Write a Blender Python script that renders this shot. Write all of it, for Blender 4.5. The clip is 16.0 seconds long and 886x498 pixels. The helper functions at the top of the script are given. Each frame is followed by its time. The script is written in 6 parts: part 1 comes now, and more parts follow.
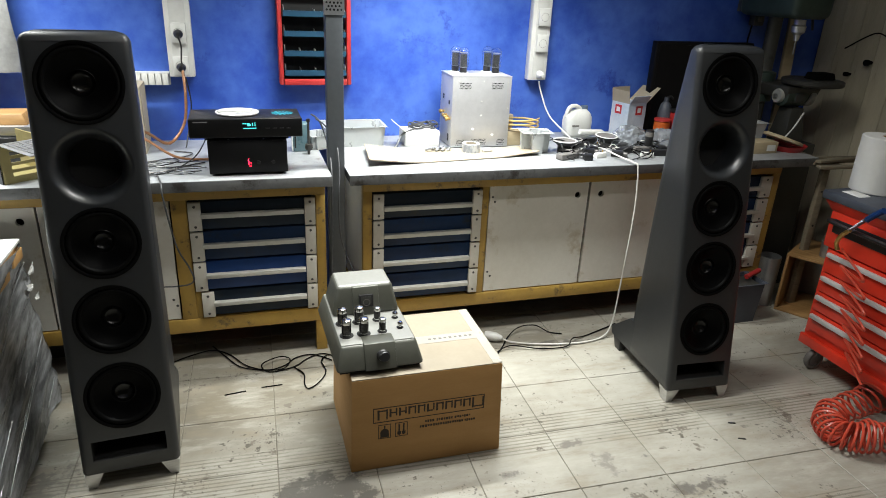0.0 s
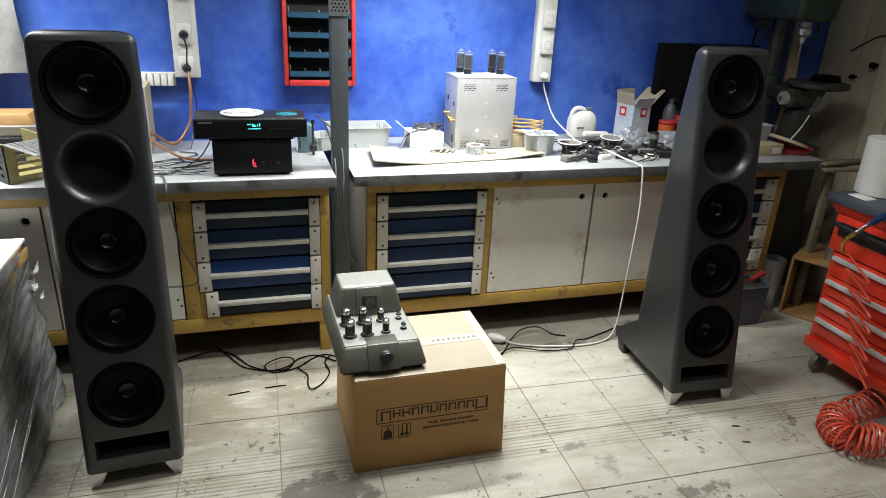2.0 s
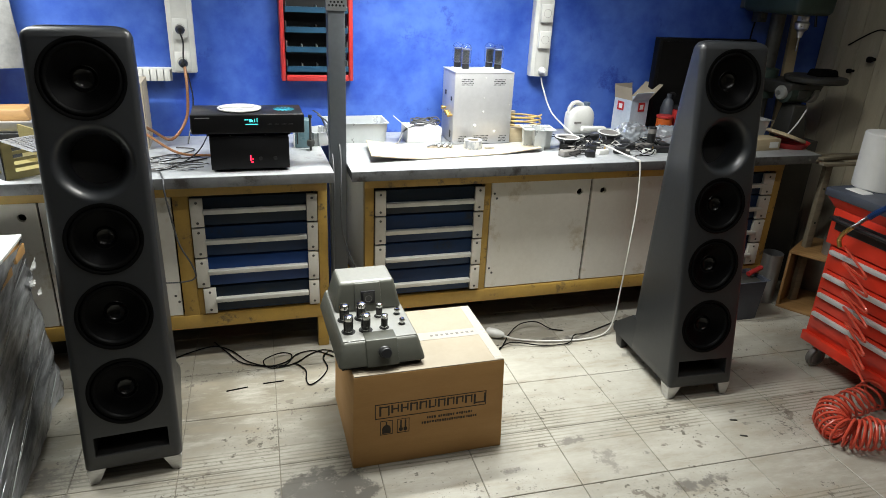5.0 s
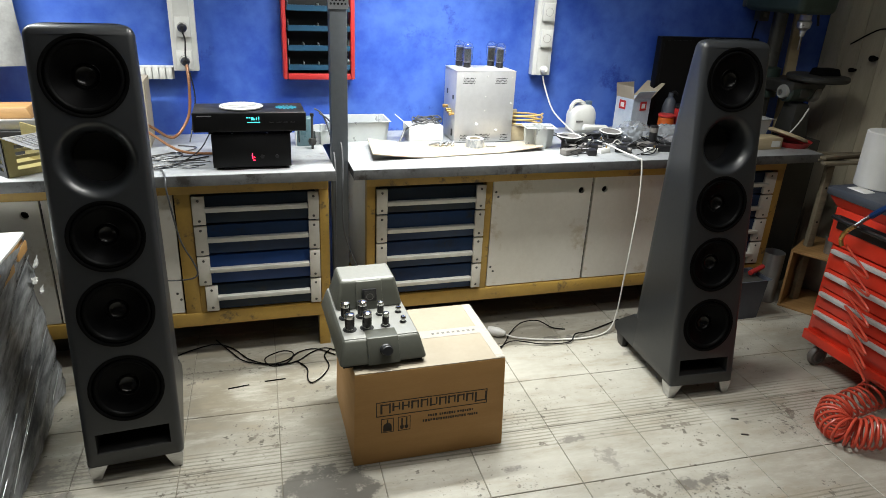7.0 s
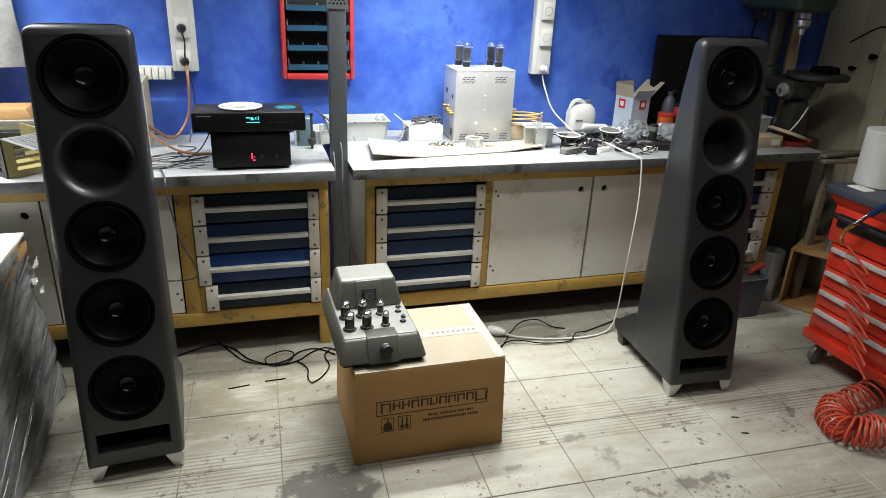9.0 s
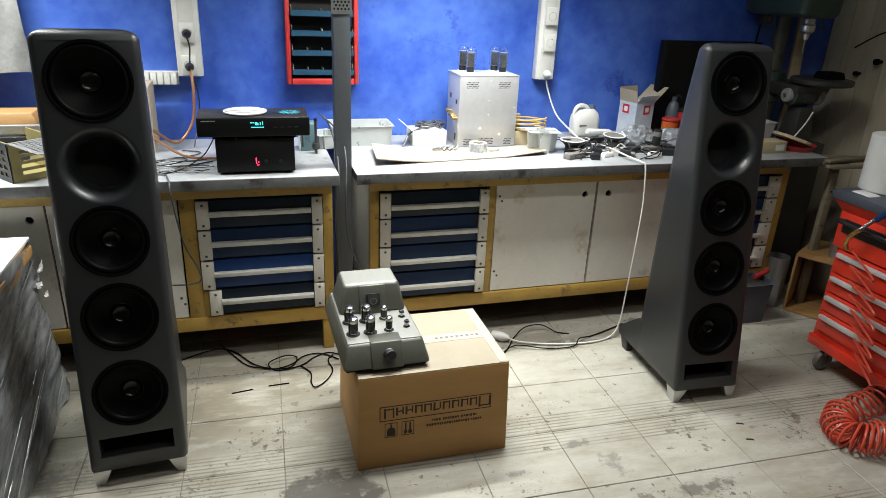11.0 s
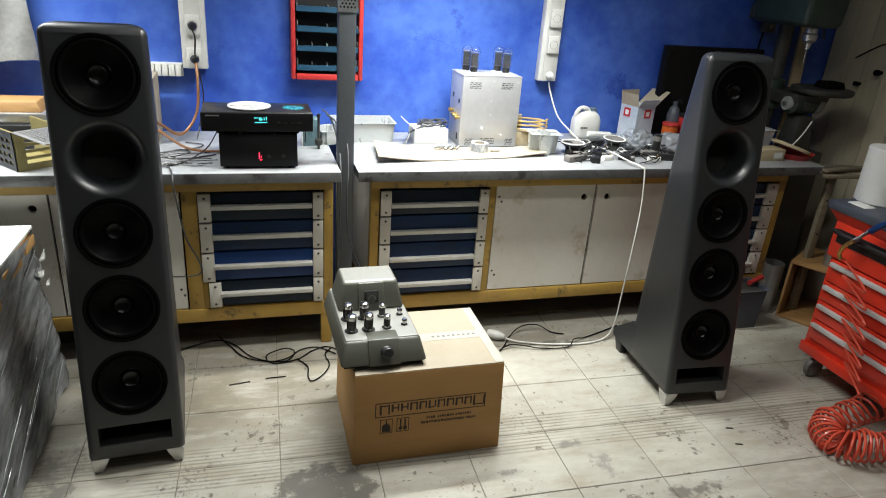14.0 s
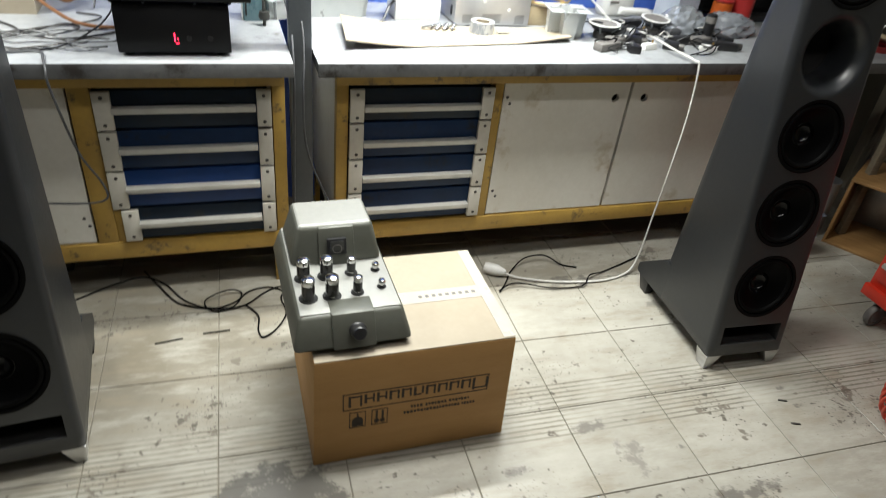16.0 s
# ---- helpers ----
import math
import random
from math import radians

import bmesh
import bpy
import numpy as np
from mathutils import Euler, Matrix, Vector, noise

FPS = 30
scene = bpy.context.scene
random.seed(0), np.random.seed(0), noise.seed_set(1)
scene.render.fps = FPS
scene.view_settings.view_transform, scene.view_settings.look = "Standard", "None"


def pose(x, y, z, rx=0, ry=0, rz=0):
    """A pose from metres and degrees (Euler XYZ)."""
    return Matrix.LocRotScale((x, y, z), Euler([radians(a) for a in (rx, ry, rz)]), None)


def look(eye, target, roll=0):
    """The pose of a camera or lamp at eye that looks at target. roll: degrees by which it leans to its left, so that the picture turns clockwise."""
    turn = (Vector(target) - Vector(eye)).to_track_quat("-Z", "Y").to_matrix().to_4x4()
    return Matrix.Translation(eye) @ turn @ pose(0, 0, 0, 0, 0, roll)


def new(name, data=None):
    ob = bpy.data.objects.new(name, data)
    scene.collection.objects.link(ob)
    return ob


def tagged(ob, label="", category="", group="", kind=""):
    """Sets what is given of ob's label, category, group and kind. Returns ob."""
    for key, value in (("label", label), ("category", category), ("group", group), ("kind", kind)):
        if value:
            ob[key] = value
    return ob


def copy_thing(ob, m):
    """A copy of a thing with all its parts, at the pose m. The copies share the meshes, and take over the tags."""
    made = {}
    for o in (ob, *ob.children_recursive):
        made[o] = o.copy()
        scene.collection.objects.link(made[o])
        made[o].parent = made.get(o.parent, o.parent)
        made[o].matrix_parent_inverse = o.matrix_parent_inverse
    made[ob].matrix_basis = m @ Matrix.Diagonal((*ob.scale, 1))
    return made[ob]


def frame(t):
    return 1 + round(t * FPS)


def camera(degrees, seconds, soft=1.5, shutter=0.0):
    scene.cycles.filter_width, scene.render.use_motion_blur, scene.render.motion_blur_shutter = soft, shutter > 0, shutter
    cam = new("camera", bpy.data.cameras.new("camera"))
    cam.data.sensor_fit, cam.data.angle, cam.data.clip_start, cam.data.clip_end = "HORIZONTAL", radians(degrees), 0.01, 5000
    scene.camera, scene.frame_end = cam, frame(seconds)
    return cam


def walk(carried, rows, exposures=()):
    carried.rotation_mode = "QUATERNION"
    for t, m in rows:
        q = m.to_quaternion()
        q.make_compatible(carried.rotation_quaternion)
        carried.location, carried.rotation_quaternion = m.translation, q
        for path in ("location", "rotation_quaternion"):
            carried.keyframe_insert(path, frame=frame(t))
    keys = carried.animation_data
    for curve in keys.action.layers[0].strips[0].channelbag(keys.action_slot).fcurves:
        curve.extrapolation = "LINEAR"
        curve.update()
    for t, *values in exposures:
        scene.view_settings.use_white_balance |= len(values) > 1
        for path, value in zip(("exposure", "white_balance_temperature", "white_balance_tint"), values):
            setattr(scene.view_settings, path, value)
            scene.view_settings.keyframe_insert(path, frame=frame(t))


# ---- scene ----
cam = camera(67.5, 16.0, soft=0.55, shutter=0.5)
PATH = [
    (0, (0.097, 0.222, 1.697), (0.659, 1.988, 0.945), 2.7),
    (0.5, (0.101, 0.222, 1.692), (0.642, 2.0, 0.953), 2.0),
    (1, (0.1, 0.225, 1.688), (0.641, 1.996, 0.934), 2.3),
    (1.5, (0.095, 0.226, 1.696), (0.641, 1.997, 0.944), 2.6),
    (2, (0.097, 0.222, 1.694), (0.648, 1.993, 0.947), 2.8),
    (2.5, (0.096, 0.22, 1.696), (0.654, 1.986, 0.943), 2.7),
    (3, (0.092, 0.219, 1.691), (0.645, 1.988, 0.94), 2.8),
    (3.5, (0.094, 0.221, 1.695), (0.648, 1.989, 0.941), 2.9),
    (4, (0.094, 0.226, 1.696), (0.649, 1.991, 0.937), 2.8),
    (6.5, (0.095, 0.22, 1.692), (0.655, 1.983, 0.93), 2.8),
    (7, (0.095, 0.22, 1.691), (0.648, 1.985, 0.928), 2.8),
    (7.5, (0.099, 0.22, 1.69), (0.647, 1.987, 0.929), 2.7),
    (8, (0.099, 0.221, 1.687), (0.653, 1.985, 0.925), 2.6),
    (8.5, (0.098, 0.219, 1.69), (0.649, 1.986, 0.931), 2.4),
    (9, (0.098, 0.218, 1.689), (0.649, 1.983, 0.926), 2.6),
    (11.5, (0.097, 0.221, 1.691), (0.637, 1.995, 0.942), 2.5),
    (12, (0.097, 0.222, 1.694), (0.637, 1.996, 0.945), 2.4),
    (12.5, (0.096, 0.218, 1.692), (0.636, 1.995, 0.95), 2.4),
    (13, (0.095, 0.218, 1.69), (0.636, 1.995, 0.948), 2.4),
    (13.5, (0.093, 0.217, 1.699), (0.635, 1.986, 0.938), 2.7),
    (13.7, (0.077, 0.221, 1.707), (0.606, 2.001, 0.964), 3.1),
    (13.9, (0.079, 0.222, 1.723), (0.619, 1.994, 0.971), 3.7),
    (14, (0.082, 0.208, 1.727), (0.632, 1.969, 0.956), 4.3),
    (14.2, (0.079, 0.217, 1.731), (0.622, 1.977, 0.95), 4.4),
    (14.5, (0.082, 0.211, 1.731), (0.605, 1.972, 0.939), 4.5),
    (14.6, (0.066, 0.235, 1.705), (0.596, 1.996, 0.92), 4.7),
    (14.7, (0.066, 0.262, 1.692), (0.613, 2.011, 0.891), 5.0),
    (14.8, (0.07, 0.304, 1.679), (0.645, 2.028, 0.843), 4.8),
    (14.9, (0.08, 0.336, 1.682), (0.657, 2.039, 0.806), 4.4),
    (15, (0.091, 0.352, 1.683), (0.693, 2.024, 0.766), 4.6),
    (15.1, (0.085, 0.413, 1.665), (0.716, 2.053, 0.709), 6.1),
    (15.2, (0.096, 0.452, 1.656), (0.72, 2.085, 0.684), 6.7),
    (15.3, (0.111, 0.506, 1.653), (0.724, 2.146, 0.686), 6.8),
    (15.4, (0.13, 0.568, 1.661), (0.723, 2.214, 0.692), 6.3),
    (15.5, (0.135, 0.632, 1.656), (0.711, 2.285, 0.688), 5.9),
    (15.6, (0.119, 0.733, 1.65), (0.719, 2.359, 0.653), 6.2),
    (15.7, (0.143, 0.785, 1.634), (0.746, 2.387, 0.6), 6.7),
    (15.8, (0.163, 0.834, 1.624), (0.77, 2.428, 0.58), 6.4),
    (15.9, (0.199, 0.918, 1.587), (0.82, 2.492, 0.521), 6.6),
    (16, (0.246, 0.928, 1.608), (0.838, 2.483, 0.498), 6.9),
]
walk(cam, [(t, look(eye, target, roll)) for t, eye, target, roll in PATH])

# ---- world and light ----
scene.view_settings.exposure = 0.2
world = bpy.data.worlds.new("world")
scene.world = world
world.use_nodes = True
world.node_tree.nodes["Background"].inputs[0].default_value = (0.5, 0.55, 0.6, 1)
world.node_tree.nodes["Background"].inputs[1].default_value = 0.035


def tube_lamp(name, x, y, z, length, width, watts, colour, spread=180):
    lamp = bpy.data.lights.new(name, "AREA")
    lamp.shape, lamp.size, lamp.size_y, lamp.energy, lamp.color = "RECTANGLE", length, width, watts, colour
    lamp.spread = radians(spread)
    ob = new(name, lamp)
    ob.matrix_basis = pose(x, y, z)
    return ob


tube_lamp("bench_tube_lamp", 0.95, 3.10, 2.20, 1.1, 0.08, 30, (0.97, 1.0, 0.96), 112)
tube_lamp("bench_tube_lamp", -1.15, 3.12, 2.20, 0.9, 0.08, 35, (0.97, 1.0, 0.96), 122)
tube_lamp("middle_tube_lamp", 0.85, 2.53, 2.65, 1.3, 0.26, 33, (0.99, 1.0, 0.95), 132)
# unseen fill lamp, stretched to brighten trolley, planks and fronts
tube_lamp("room_fill_lamp", 1.1, 1.30, 2.9, 2.4, 0.12, 16, (1.0, 0.98, 0.94), 170)


# ---- materials ----
def mat(name, c1, c2=None, rough=0.5, metal=0.0, scale=6.0, fine=60.0, bump=0.1, spread=0.5, coat=0.0, rvar=0.12,
        stretch=(1, 1, 1), rot=(0, 0, 0), dirt=None, dirt_at=0.6, dirt_scale=9.0, emit=None, power=0.0, random_tint=0.0):
    """A painted or raw surface: two noises mix c1 and c2, a third lays dirt in patches, fine noise gives relief."""
    m = bpy.data.materials.new(name)
    m.use_nodes = True
    nt = m.node_tree
    N, L = nt.nodes, nt.links
    b = N["Principled BSDF"]
    c2 = c2 or tuple(v * 0.72 for v in c1)
    geo = N.new("ShaderNodeTexCoord")
    mp = N.new("ShaderNodeMapping")
    mp.inputs["Scale"].default_value = stretch
    if any(rot):
        mp.vector_type = "TEXTURE"
        mp.inputs["Scale"].default_value = [1 / v for v in stretch]
        mp.inputs["Rotation"].default_value = [radians(v) for v in rot]
    L.new(geo.outputs["Object"], mp.inputs["Vector"])

    def noise_node(s, detail=6.0, roughness=0.6):
        n = N.new("ShaderNodeTexNoise")
        n.inputs["Scale"].default_value, n.inputs["Detail"].default_value, n.inputs["Roughness"].default_value = s, detail, roughness
        L.new(mp.outputs[0], n.inputs["Vector"])
        return n

    big, small = noise_node(scale), noise_node(fine, 3.0)
    mixf = N.new("ShaderNodeMath")
    mixf.operation = "MULTIPLY_ADD"
    L.new(small.outputs["Fac"], mixf.inputs[0])
    mixf.inputs[1].default_value = 0.4
    mixf.inputs[2].default_value = -0.2
    add = N.new("ShaderNodeMath")
    add.operation = "ADD"
    L.new(big.outputs["Fac"], add.inputs[0])
    L.new(mixf.outputs[0], add.inputs[1])
    ramp = N.new("ShaderNodeMapRange")
    ramp.inputs["From Min"].default_value, ramp.inputs["From Max"].default_value = 0.5 - spread / 2, 0.5 + spread / 2
    L.new(add.outputs[0], ramp.inputs["Value"])
    mix = N.new("ShaderNodeMix")
    mix.data_type = "RGBA"
    mix.inputs["A"].default_value, mix.inputs["B"].default_value = (*c1, 1), (*c2, 1)
    L.new(ramp.outputs[0], mix.inputs["Factor"])
    out = mix.outputs["Result"]
    if dirt:
        dn = noise_node(dirt_scale, 9.0, 0.72)
        dr = N.new("ShaderNodeMapRange")
        dr.inputs["From Min"].default_value, dr.inputs["From Max"].default_value = dirt_at, dirt_at + 0.1
        L.new(dn.outputs["Fac"], dr.inputs["Value"])
        dm = N.new("ShaderNodeMix")
        dm.data_type = "RGBA"
        L.new(out, dm.inputs["A"])
        dm.inputs["B"].default_value = (*dirt, 1)
        L.new(dr.outputs[0], dm.inputs["Factor"])
        out = dm.outputs["Result"]
    if random_tint:
        info = N.new("ShaderNodeObjectInfo")
        rr = N.new("ShaderNodeMapRange")
        rr.inputs["To Min"].default_value, rr.inputs["To Max"].default_value = 1 - random_tint, 1 + random_tint
        L.new(info.outputs["Random"], rr.inputs["Value"])
        hs = N.new("ShaderNodeHueSaturation")
        L.new(rr.outputs[0], hs.inputs["Value"])
        L.new(out, hs.inputs["Color"])
        out = hs.outputs["Color"]
    L.new(out, b.inputs["Base Color"])
    rg = N.new("ShaderNodeMapRange")
    rg.inputs["To Min"].default_value, rg.inputs["To Max"].default_value = max(0.02, rough - rvar), min(1, rough + rvar)
    L.new(big.outputs["Fac"], rg.inputs["Value"])
    L.new(rg.outputs[0], b.inputs["Roughness"])
    b.inputs["Metallic"].default_value = metal
    b.inputs["Coat Weight"].default_value = coat
    if bump:
        bp = N.new("ShaderNodeBump")
        bp.inputs["Strength"].default_value, bp.inputs["Distance"].default_value = bump, 0.004
        L.new(add.outputs[0], bp.inputs["Height"])
        L.new(bp.outputs[0], b.inputs["Normal"])
    if emit:
        b.inputs["Emission Color"].default_value = (*emit, 1)
        b.inputs["Emission Strength"].default_value = power
    return m


def glass(name, colour=(1, 1, 1), rough=0.02, ior=1.45):
    m = bpy.data.materials.new(name)
    m.use_nodes = True
    b = m.node_tree.nodes["Principled BSDF"]
    b.inputs["Base Color"].default_value = (*colour, 1)
    b.inputs["Roughness"].default_value, b.inputs["IOR"].default_value = rough, ior
    b.inputs["Transmission Weight"].default_value = 1.0
    return m


